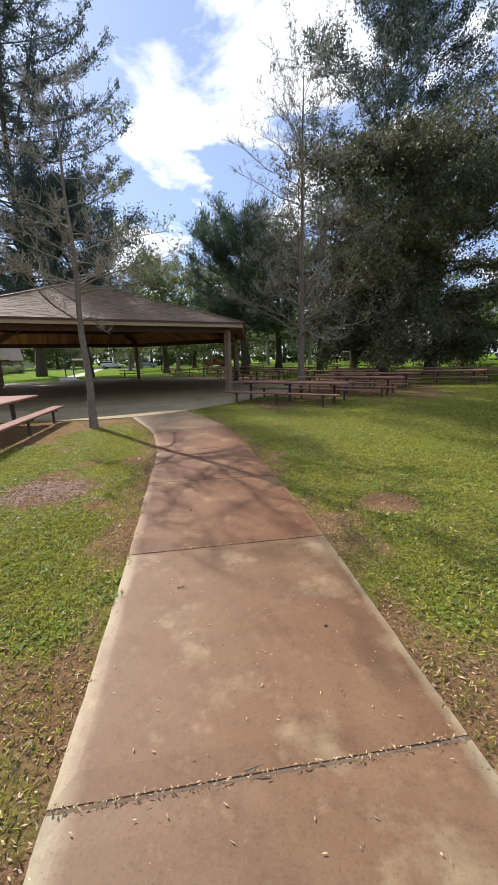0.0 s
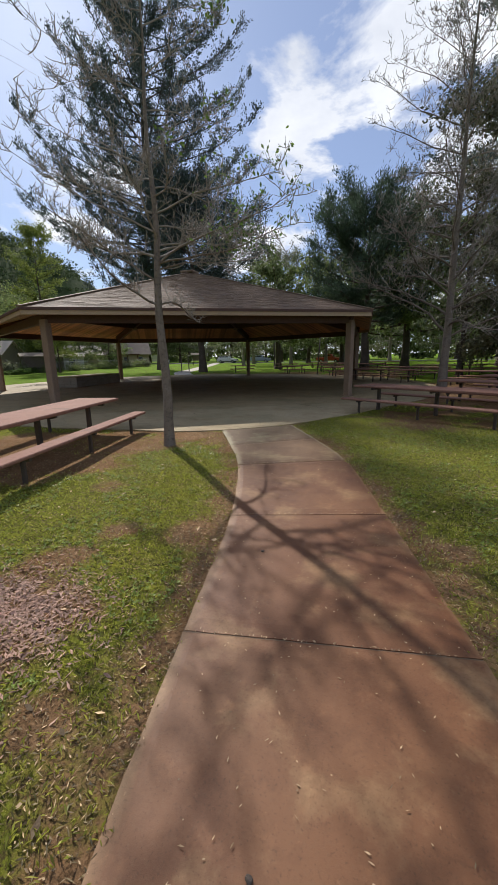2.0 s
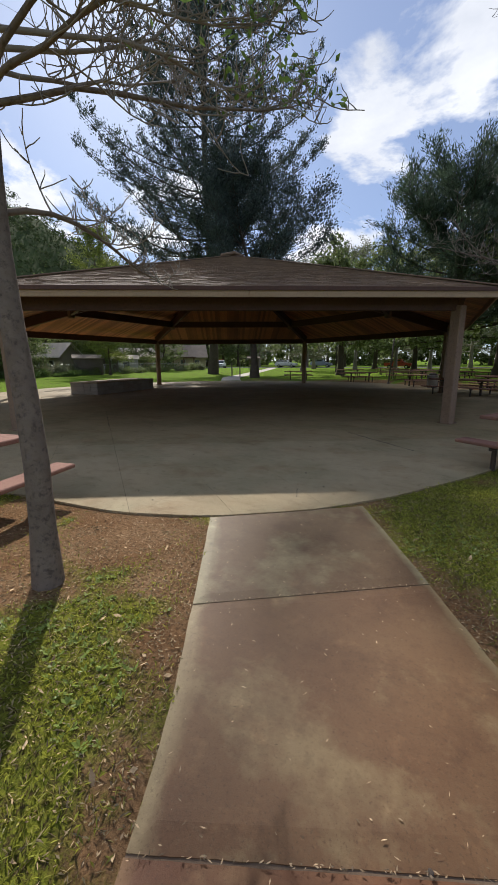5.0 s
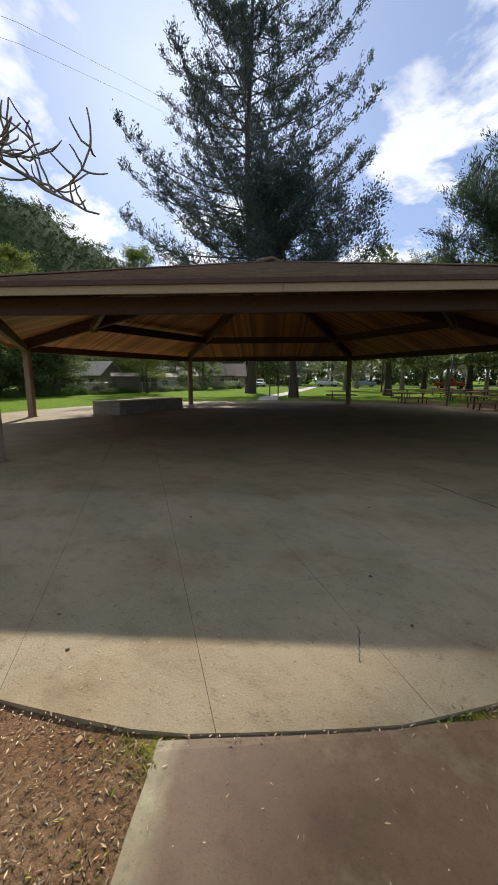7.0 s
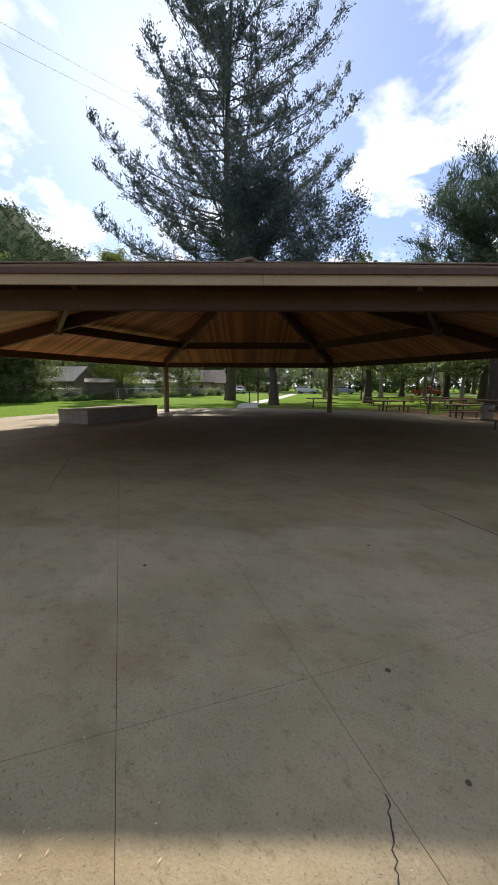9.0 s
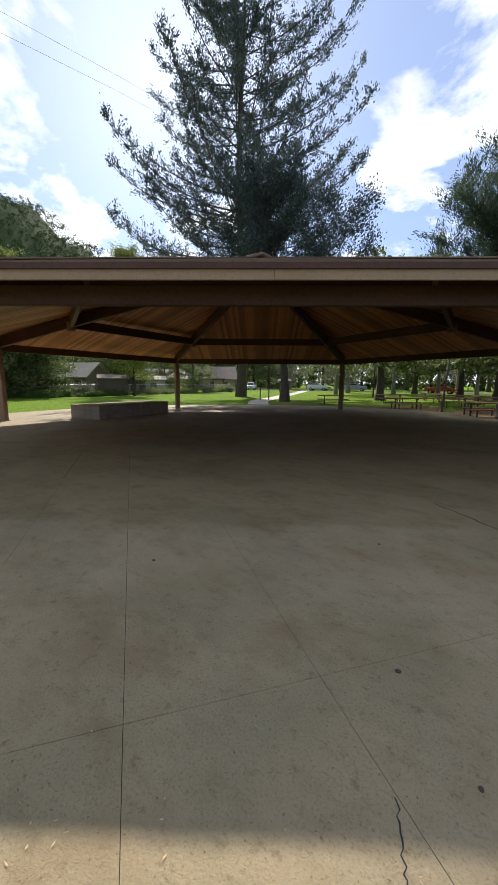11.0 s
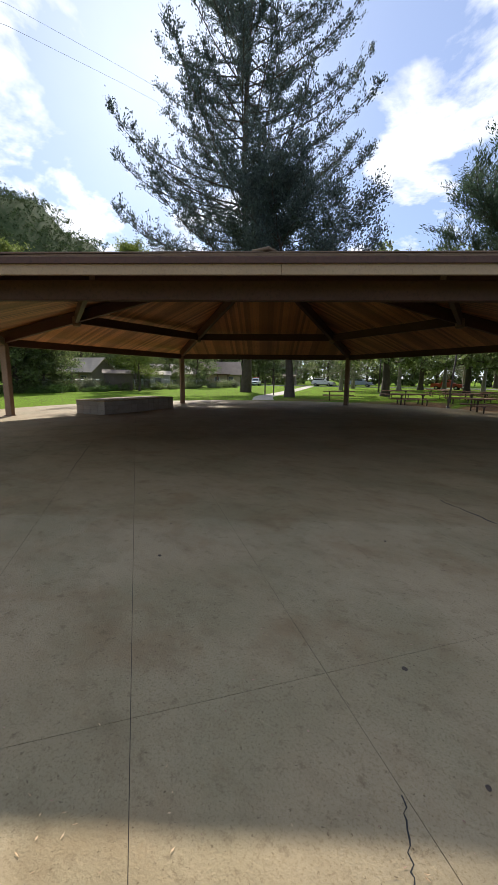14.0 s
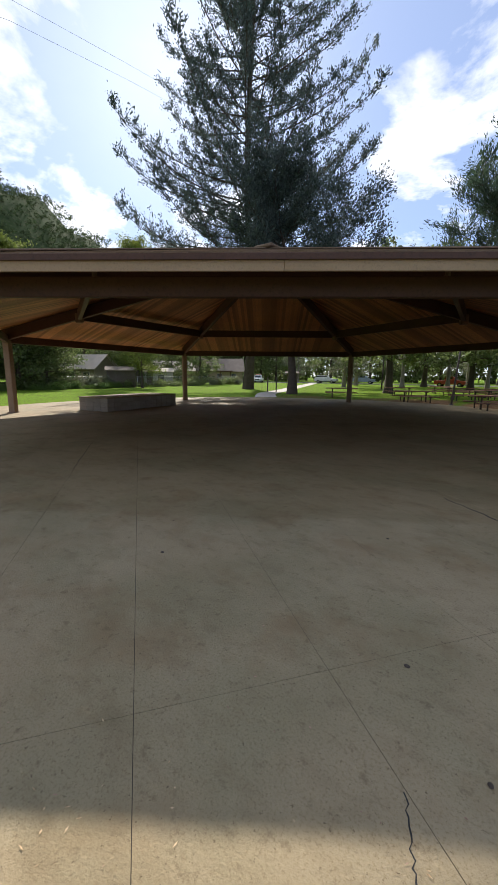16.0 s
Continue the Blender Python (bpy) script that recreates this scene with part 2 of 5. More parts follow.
M["shingle"] = material("brown_shingles", [(0.19, 0.125, 0.082), (0.265, 0.18, 0.125), (0.15, 0.10, 0.07)], 1.0, 14, 0.75, 0.4, 45, island=0.22, spec=0.25)
M["block"] = material("concrete_block", [(0.27, 0.225, 0.18), (0.34, 0.29, 0.235), (0.22, 0.185, 0.15)], 3, 40, 0.85, 0.3, 60, rand=0.12)
M["bark_grey"] = material("grey_brown_bark", [(0.15, 0.115, 0.088), (0.24, 0.19, 0.15), (0.09, 0.07, 0.055)], 6, 22, 0.9, 0.7, 26)
M["bark_dark"] = material("dark_bark", [(0.06, 0.045, 0.035), (0.11, 0.085, 0.065)], 3, 18, 0.9, 0.8, 16)
M["twig"] = material("pale_twig_bark", [(0.20, 0.17, 0.14), (0.30, 0.26, 0.21)], 4, 20, 0.85, 0.2)
M["leaf_conifer"] = material("blue_green_needles", [(0.062, 0.085, 0.078), (0.10, 0.125, 0.112)], 0.6, 6, 0.55, 0, island=0.45, translucent=0.35)
M["leaf_pine"] = material("dark_pine_needles", [(0.06, 0.095, 0.06), (0.09, 0.13, 0.075)], 0.5, 6, 0.55, 0, island=0.4, translucent=0.3)
M["leaf_oak"] = material("dark_olive_leaves", [(0.085, 0.095, 0.05), (0.14, 0.14, 0.075), (0.19, 0.145, 0.09)], 0.35, 2.0, 0.5, 0, island=0.5, translucent=0.35)
M["leaf_fresh"] = material("fresh_green_leaves", [(0.09, 0.16, 0.035), (0.15, 0.22, 0.05)], 0.6, 6, 0.55, 0, island=0.4, translucent=0.4)
M["leaf_mid"] = material("mid_green_leaves", [(0.125, 0.175, 0.06), (0.19, 0.235, 0.085), (0.20, 0.185, 0.09)], 0.3, 3, 0.55, 0, island=0.45, translucent=0.5)
M["leaf_hill"] = material("hill_scrub", [(0.042, 0.062, 0.026), (0.07, 0.092, 0.036), (0.10, 0.105, 0.05)], 0.05, 0.35, 0.95, 0.8, 0.25, spec=0.02)
M["scrub_leaf"] = material("dark_scrub_leaves", [(0.045, 0.07, 0.028), (0.08, 0.11, 0.045), (0.11, 0.115, 0.055)], 0.06, 0.6, 0.9, 0, island=0.4, translucent=0.2, spec=0.03)
M["grass"] = material("grass_blades", [(0.25, 0.275, 0.032), (0.36, 0.35, 0.055), (0.38, 0.31, 0.12)], 0.8, 5, 0.45, 0, island=0.6, translucent=0.4)
M["dry_leaf"] = material("dry_fallen_leaves", [(0.38, 0.25, 0.13), (0.62, 0.47, 0.28), (0.22, 0.125, 0.06)], 3, 12, 0.8, 0, island=0.7, translucent=0.15)
M["thatch"] = material("dry_grass_thatch", [(0.30, 0.23, 0.12), (0.40, 0.32, 0.18), (0.20, 0.14, 0.08)], 2, 12, 0.8, 0, island=0.5, translucent=0.2)
M["chips"] = material("red_brown_wood_chips", [(0.30, 0.165, 0.11), (0.46, 0.30, 0.22), (0.16, 0.085, 0.06)], 4, 20, 0.85, 0, island=0.5)

M["leaf_pale"] = material("pale_grey_green_leaves", [(0.15, 0.17, 0.09), (0.22, 0.23, 0.14)], 0.5, 4, 0.6, 0, island=0.4, translucent=0.35)
M["leaf_yellow"] = material("yellow_green_leaves", [(0.16, 0.21, 0.04), (0.24, 0.27, 0.06)], 0.5, 4, 0.6, 0, island=0.4, translucent=0.4)
M["weed"] = material("broad_weed_leaves", [(0.19, 0.26, 0.045), (0.29, 0.36, 0.075)], 1.5, 8, 0.45, 0, island=0.35, translucent=0.3)
M["wall_tan"] = material("tan_stucco", [(0.36, 0.29, 0.21), (0.44, 0.36, 0.27)], 1.0, 12, 0.9, 0.2)
M["wall_white"] = material("white_siding", [(0.40, 0.38, 0.35), (0.48, 0.46, 0.43)], 1.0, 12, 0.8, 0.1)
M["wall_dark"] = material("dark_brown_siding", [(0.11, 0.085, 0.065), (0.16, 0.125, 0.10)], 1.0, 12, 0.8, 0.2)
M["roof_pale"] = material("pale_tan_roof", [(0.58, 0.48, 0.38), (0.68, 0.58, 0.47)], 1.0, 12, 0.8, 0.15, spec=0.2)
M["roof_brown"] = material("brown_shingle_roof", [(0.20, 0.15, 0.11), (0.27, 0.21, 0.16)], 1.0, 12, 0.85, 0.2)
M["paint_white"] = material("white_car_paint", [(0.72, 0.72, 0.72), (0.78, 0.78, 0.78)], 1.0, 12, 0.3, 0, spec=0.6)
M["paint_red"] = material("red_car_paint", [(0.42, 0.05, 0.035), (0.48, 0.07, 0.05)], 1.0, 12, 0.35, 0, spec=0.6)
M["paint_blue"] = material("grey_blue_car_paint", [(0.28, 0.33, 0.40), (0.33, 0.38, 0.45)], 1.0, 12, 0.3, 0, spec=0.6)
M["glass_dark"] = material("dark_car_glass", [(0.02, 0.025, 0.03), (0.03, 0.035, 0.04)], 1.0, 12, 0.08, 0, spec=0.8)
M["rubber"] = material("black_rubber", [(0.02, 0.02, 0.02), (0.035, 0.035, 0.035)], 3, 20, 0.85, 0.1)
M["chrome"] = material("bright_metal", [(0.55, 0.55, 0.55), (0.65, 0.65, 0.65)], 3, 20, 0.3, 0, metal=1.0)
M["lens"] = material("clear_lamp_lens", [(0.7, 0.7, 0.68), (0.8, 0.8, 0.78)], 3, 20, 0.15, 0, spec=0.7)
M["lens_red"] = material("red_lamp_lens", [(0.5, 0.06, 0.02), (0.6, 0.1, 0.03)], 3, 20, 0.2, 0, spec=0.7)
M["galv"] = material("galvanised_steel", [(0.38, 0.38, 0.37), (0.50, 0.50, 0.48)], 3, 20, 0.45, 0.05, metal=0.7)
M["road"] = material("sunlit_asphalt", [(0.10, 0.10, 0.10), (0.15, 0.145, 0.14)], 0.3, 8, 0.9, 0.3)
M["walk"] = material("pale_concrete_walk", [(0.40, 0.36, 0.30), (0.48, 0.43, 0.36)], 0.6, 20, 0.8, 0.2)


# ---- mesh helpers ----
def mesh_of(name, verts, faces, mat_list, smooth=False):
    me = bpy.data.meshes.new(name)
    me.from_pydata([tuple(v) for v in verts], [], faces)
    for m_ in mat_list:
        me.materials.append(m_)
    if smooth:
        me.polygons.foreach_set("use_smooth", [True] * len(me.polygons))
    me.update()
    return me


def quads_mesh(name, v, mat):
    """A mesh of loose quads from an array (n, 4, 3)."""
    n = len(v)
    me = bpy.data.meshes.new(name)
    me.vertices.add(n * 4)
    me.vertices.foreach_set("co", np.ascontiguousarray(v, dtype=np.float32).ravel())
    me.loops.add(n * 4)
    me.loops.foreach_set("vertex_index", np.arange(n * 4, dtype=np.int32))
    me.polygons.add(n)
    me.polygons.foreach_set("loop_start", np.arange(0, n * 4, 4, dtype=np.int32))
    me.polygons.foreach_set("loop_total", np.full(n, 4, dtype=np.int32))
    me.materials.append(mat)
    me.update()
    me.validate()
    return me


def bm_box(size, at=(0, 0, 0), rot=None, bevel=0.0, bm=None):
    """A box, bevelled, added to bm."""
    one = bmesh.new()
    bmesh.ops.create_cube(one, size=1.0)
    bmesh.ops.scale(one, vec=size, verts=one.verts)
    if bevel:
        bmesh.ops.bevel(one, geom=one.edges[:], offset=bevel, segments=1, affect="EDGES")
    m_ = Matrix.Translation(at) @ (rot.to_4x4() if rot else Matrix())
    bmesh.ops.transform(one, matrix=m_, verts=one.verts)
    if bm is None:
        return one
    tmp = bpy.data.meshes.new("tmp")
    one.to_mesh(tmp)
    one.free()
    bm.from_mesh(tmp)
    bpy.data.meshes.remove(tmp)
    return bm


def bm_beam(a, b, width, height, bevel=0.01, bm=None):
    """A straight timber from a to b, its height kept upright."""
    a, b = Vector(a), Vector(b)
    x = (b - a).normalized()
    y = Vector((0, 0, 1)).cross(x)
    y = y.normalized() if y.length > 1e-4 else Vector((0, 1, 0))
    z = x.cross(y)
    rot = Matrix((x, y, z)).transposed()
    return bm_box(((b - a).length, width, height), (a + b) / 2, rot, bevel, bm)


def bm_prism(poly, z0, z1, bevel=0.0):
    """An upright prism over a flat polygon."""
    bm = bmesh.new()
    low = [bm.verts.new((x, y, z0)) for x, y in poly]
    top = [bm.verts.new((x, y, z1)) for x, y in poly]
    n = len(poly)
    bm.faces.new(low[::-1])
    cap = bm.faces.new(top)
    for i in range(n):
        bm.faces.new((low[i], low[(i + 1) % n], top[(i + 1) % n], top[i]))
    if bevel:
        bmesh.ops.bevel(bm, geom=list(cap.edges), offset=bevel, segments=1, affect="EDGES")
    bmesh.ops.recalc_face_normals(bm, faces=bm.faces)
    return bm


def part(name, bm, mat, parent=None, label=""):
    """Links a bmesh (or a mesh) as one object under a thing."""
    if isinstance(bm, bmesh.types.BMesh):
        me = bpy.data.meshes.new(name)
        bm.to_mesh(me)
        bm.free()
        me.materials.append(mat)
    else:
        me = bm
    ob = new(name, me)
    if parent is not None:
        ob.parent = parent
    if label:
        ob["label"] = label
    return ob


def tube(V, F, pts, radii, sides=6):
    """Adds a tapered tube along pts to the lists V and F."""
    base = len(V)
    ref = Vector((0.31, 0.17, 0.93))
    for i, p in enumerate(pts):
        d = (pts[min(i + 1, len(pts) - 1)] - pts[max(i - 1, 0)]).normalized()
        u = d.cross(ref)
        u = u.normalized() if u.length > 1e-3 else Vector((1, 0, 0))
        w = d.cross(u)
        for k in range(sides):
            a = 2 * math.pi * k / sides
            V.append(p + (u * math.cos(a) + w * math.sin(a)) * radii[i])
    for i in range(len(pts) - 1):
        for k in range(sides):
            a, b = base + i * sides + k, base + i * sides + (k + 1) % sides
            F.append((a, b, b + sides, a + sides))
    F.append(tuple(base + (len(pts) - 1) * sides + k for k in range(sides)))


def spread(n):
    v = np.random.normal(size=(n, 3))
    return v / np.linalg.norm(v, axis=1, keepdims=True)


def leaf_quads(centres, length, width, up=0.0, directions=None):
    """Rhombic leaves at the centres, pointing at random or along given directions."""
    n = len(centres)
    d = spread(n)
    if directions is not None:
        d = d * 0.55 + directions
    d[:, 2] += up
    d /= np.linalg.norm(d, axis=1, keepdims=True)
    s = np.cross(d, spread(n))
    s /= np.linalg.norm(s, axis=1, keepdims=True) + 1e-6
    k = np.random.uniform(0.6, 1.35, (n, 1))
    L, W = d * length * k, s * width * k
    return np.stack([centres - L * 0.5, centres + W * 0.5 - L * 0.05, centres + L * 0.5, centres - W * 0.5 - L * 0.05], axis=1)


# ---- plan ----
CX, CY = -11.49, 22.59                 # middle of the pavilion
HEX, EAVE, TURN_HEX = 10.58, 11.44, 33.4
Z_EAVE, Z_PEAK = 3.28, 6.35


def hex_at(i, r, z=0.0):
    a = radians(TURN_HEX + 60 * i)
    wide = {4: -0.2, 5: 0.2}.get(i % 6, 0.0) * r / HEX      # the front side is a little wider
    f = radians(TURN_HEX)
    return Vector((CX + r * math.cos(a) + wide * math.cos(f), CY + r * math.sin(a) + wide * math.sin(f), z))


LEFT = [(1.6, -9.0), (0.62, -4.0), (0.16, -1.7), (-0.25, 0.22), (-0.67, 2.05), (-1.15, 3.93), (-1.58, 5.63), (-2.26, 7.43), (-2.92, 8.62), (-3.70, 9.90)]
RIGHT = [(3.3, -9.0), (2.36, -3.6), (1.85, -1.3), (1.41, 0.60), (1.01, 2.47), (0.54, 4.30), (-0.03, 6.18), (-0.71, 8.22), (-1.52, 9.70), (-2.35, 11.04)]


RIM = [(-180, 13.45), (-100, 13.45), (-88, 13.62), (-76, 14.0), (-67, 14.40), (-62.5, 14.76), (-58.5, 14.87), (-54, 14.77), (-50, 14.54), (-46.5, 14.27), (-38.7, 13.75), (-33, 13.45), (180, 13.45)]


def slab_radius(a):
    """Radius of the slab at a degrees round the middle."""
    a = (a + 180) % 360 - 180
    return float(np.interp(a, [k for k, _ in RIM], [r for _, r in RIM]))


def spline(pts, n=8):
    out = []
    P = [Vector((*p, 0)) for p in pts]
    for i in range(len(P) - 1):
        p0, p1, p2, p3 = P[max(i - 1, 0)], P[i], P[i + 1], P[min(i + 2, len(P) - 1)]
        for k in range(n):
            t = k / n
            out.append(0.5 * ((2 * p1) + (p2 - p0) * t + (2 * p0 - 5 * p1 + 4 * p2 - p3) * t * t + (3 * p1 - p0 - 3 * p2 + p3) * t ** 3))
    out.append(P[-1])
    return [(p.x, p.y) for p in out]


NSEG = 8
L_EDGE, R_EDGE = spline(LEFT, NSEG), spline(RIGHT, NSEG)
edge_pts = np.array(L_EDGE + R_EDGE)


def in_path(x, y):
    """Signed ease: True where the paved path lies."""
    for i in range(len(L_EDGE) - 1):
        a, b, c, d = L_EDGE[i], L_EDGE[i + 1], R_EDGE[i + 1], R_EDGE[i]
        inside = True
        for p, q in ((d, c), (c, b), (b, a), (a, d)):
            if (q[0] - p[0]) * (y - p[1]) - (q[1] - p[1]) * (x - p[0]) < 0:
                inside = False
                break
        if inside:
            return True
    return False


def in_slab(x, y, grow=0.0):
    dx, dy = x - CX, y - CY
    return math.hypot(dx, dy) < slab_radius(math.degrees(math.atan2(dy, dx))) + grow


# bare patches of soil: x, y, radius, strength
BARE = [(-5.3, 6.7, 1.2, 1.0), (-4.5, 8.1, 0.8, 0.9), (-0.9, 0.6, 0.55, 0.75), (-1.1, -0.6, 0.8, 0.8), (-4.3, 9.4, 1.0, 1.0), (-5.6, 8.5, 1.1, 0.9), (-3.3, 8.9, 0.6, 0.8), (-7.0, 7.2, 1.6, 1.0), (-6.6, 5.4, 1.2, 0.9), (-2.8, 8.3, 0.45, 0.7),
        (-1.78, 5.15, 0.34, 0.9), (-2.62, 4.35, 0.3, 0.8), (-2.5, 4.95, 0.26, 0.8), (-0.95, 2.2, 0.3, 0.7), (-1.5, 3.2, 0.25, 0.7), (1.35, 2.3, 0.35, 0.8), (0.95, 3.9, 0.3, 0.7), (0.5, 5.6, 0.35, 0.7), (-2.35, 3.62, 0.6, 0.9), (1.85, 3.34, 0.35, 0.8), (1.75, 0.8, 0.45, 0.7), (-3.6, 5.95, 0.35, 0.7), (1.0, 13.0, 2.0, 0.7), (5.0, 17.0, 5.0, 0.6),
        (3.0, 21.0, 7.0, 0.9), (12.0, 24.0, 5.0, 0.6), (-9.0, 38.0, 4.0, 0.9), (-3.5, 34.0, 5.0, 1.0), (-15.0, 8.0, 4.5, 0.8), (-19.0, 11.0, 3.0, 0.7), (8.0, 31.0, 5.0, 0.8), (-17.0, 38.0, 2.5, 0.7)]


def bareness(x, y):
    d = float(np.min(np.hypot(edge_pts[:, 0] - x, edge_pts[:, 1] - y)))
    b = 0.80 * max(0.0, 1 - d / 0.70) if not in_path(x, y) else 0.6
    for bx, by, br, bs in BARE:
        b = max(b, bs * max(0.0, min(1.0, 1.45 - math.hypot(x - bx, y - by) / br)))
    b += -0.04 + 0.38 * noise.noise(Vector((x * 0.9, y * 0.9, 3.0))) + 0.34 * noise.noise(Vector((x * 2.7, y * 2.7, 9.0)))
    return max(0.0, min(1.0, b))


# ---- ground ----
gm = bpy.data.materials.new("lawn_and_soil")
gm.use_nodes = True
gt = gm.node_tree
gb = gt.nodes["Principled BSDF"]
gb.inputs["Roughness"].default_value = 0.95
gb.inputs["Specular IOR Level"].default_value = 0.02
gpos = gt.nodes.new("ShaderNodeNewGeometry").outputs["Position"]


def gnoise(s, d=6.0, r=0.65):
    n = gt.nodes.new("ShaderNodeTexNoise")
    n.inputs["Scale"].default_value, n.inputs["Detail"].default_value, n.inputs["Roughness"].default_value = s, d, r
    gt.links.new(gpos, n.inputs["Vector"])
    return n.outputs["Fac"]


def gmix(f, a, b):
    n = gt.nodes.new("ShaderNodeMix")
    n.data_type = "RGBA"
    for s, v in ((n.inputs["Factor"], f), (n.inputs["A"], a), (n.inputs["B"], b)):
        if isinstance(v, tuple):
            s.default_value = (*v, 1)
        else:
            gt.links.new(v, s)
    return n.outputs["Result"]


def granged(s, lo, hi):
    n = gt.nodes.new("ShaderNodeMapRange")
    n.inputs["From Min"].default_value, n.inputs["From Max"].default_value = lo, hi
    gt.links.new(s, n.inputs["Value"])
    return n.outputs[0]


att = gt.nodes.new("ShaderNodeAttribute")
att.attribute_name = "bare"
green = gmix(granged(gnoise(0.6), 0.35, 0.65), (0.20, 0.225, 0.028), (0.29, 0.29, 0.045))
lush = gt.nodes.new("ShaderNodeAttribute")
lush.attribute_name = "lush"
green = gmix(lush.outputs["Fac"], green, (0.165, 0.34, 0.014))
green = gmix(granged(gnoise(9.0, 8.0, 0.7), 0.46, 0.62), green, (0.115, 0.135, 0.02))
green = gmix(granged(gnoise(30.0, 8.0, 0.75), 0.47, 0.60), green, (0.085, 0.065, 0.03))
soil = gmix(granged(gnoise(2.0), 0.35, 0.65), (0.225, 0.122, 0.058), (0.31, 0.19, 0.10))
soil = gmix(granged(gnoise(35.0, 8.0, 0.75), 0.47, 0.62), soil, (0.11, 0.066, 0.034))
soil = gmix(granged(gnoise(60.0, 6.0, 0.7), 0.60, 0.68), soil, (0.42, 0.31, 0.18))
summed = gt.nodes.new("ShaderNodeMath")
summed.operation = "ADD"
gt.links.new(att.outputs["Fac"], summed.inputs[0])
wob = gt.nodes.new("ShaderNodeMapRange")
wob.inputs["To Min"].default_value, wob.inputs["To Max"].default_value = -0.35, 0.35
gt.links.new(gnoise(7.0, 8.0, 0.75), wob.inputs["Value"])
gt.links.new(wob.outputs[0], summed.inputs[1])
gt.links.new(gmix(granged(summed.outputs[0], 0.35, 0.62), green, soil), gb.inputs["Base Color"])
gbump = gt.nodes.new("ShaderNodeBump")
gbump.inputs["Strength"].default_value, gbump.inputs["Distance"].default_value = 0.9, 0.04
gt.links.new(gnoise(22.0, 8.0, 0.75), gbump.inputs["Height"])
gt.links.new(gbump.outputs[0], gb.inputs["Normal"])


def ground_z(x, y):
    """Height of the soil: just under the paving, with low lumps, far off a little up and down."""
    r = math.hypot(x - CX, y - CY)
    z = -0.022 + 0.013 * noise.noise(Vector((x * 0.8, y * 0.8, 0))) + 0.008 * noise.noise(Vector((x * 3.1, y * 3.1, 5)))
    return z - (0.10 if in_slab(x, y, -0.25) or r < 12 else 0.0)


def build_ground():
    def axis(lo, hi, mid0, mid1, step):
        a = [lo]
        while a[-1] < mid0:
            a.append(min(mid0, a[-1] + max(step, (mid0 - a[-1]) * 0.3)))
        while a[-1] < mid1:
            a.append(a[-1] + step)
        g = step
        while a[-1] < hi:
            g *= 1.35
            a.append(a[-1] + g)
        return a
    xs, ys = axis(-900, 900, -10, 6, 0.16), axis(-500, 1500, -3, 15, 0.16)
    V, F, B = [], [], []
    for y in ys:
        for x in xs:
            V.append((x, y, ground_z(x, y)))
            B.append(bareness(x, y) if -60 < x < 40 and -20 < y < 90 else 0.2)
    nx = len(xs)
    for j in range(len(ys) - 1):
        for i in range(nx - 1):
            F.append((j * nx + i, j * nx + i + 1, (j + 1) * nx + i + 1, (j + 1) * nx + i))
    me = mesh_of("ground", V, F, [gm], True)
    at = me.attributes.new("bare", "FLOAT", "POINT")
    at.data.foreach_set("value", B)
    lu = me.attributes.new("lush", "FLOAT", "POINT")
    lu.data.foreach_set("value", [max(0.0, min(0.9, (math.hypot(v[0] + 2, v[1] - 6) - 14) / 14)) for v in V])
    return tagged(new("ground", me), "mown lawn with bare soil patches and leaf litter", "ground", kind="structure")


ground = build_ground()

# ---- path: slabs with dirt-filled joints ----
path = tagged(new("pavement"), "curving red-brown concrete garden path in slabs", "path", kind="structure")
bed = (L_EDGE + R_EDGE[::-1])[::-1]
part("joint_bed", bm_prism(bed, -0.10, -0.013), M["joint"], path, "dirt and twigs in the joints")
G = 0.007


def slab_circle_cut(poly):
    """Pushes the points of the last slab back onto the slab's rim."""
    out = []
    for x, y in poly:
        dx, dy = x - CX, y - CY
        a, r = math.atan2(dy, dx), math.hypot(dx, dy)
        r = max(r, slab_radius(math.degrees(a)) + 0.014)
        out.append((CX + r * math.cos(a), CY + r * math.sin(a)))
    return out


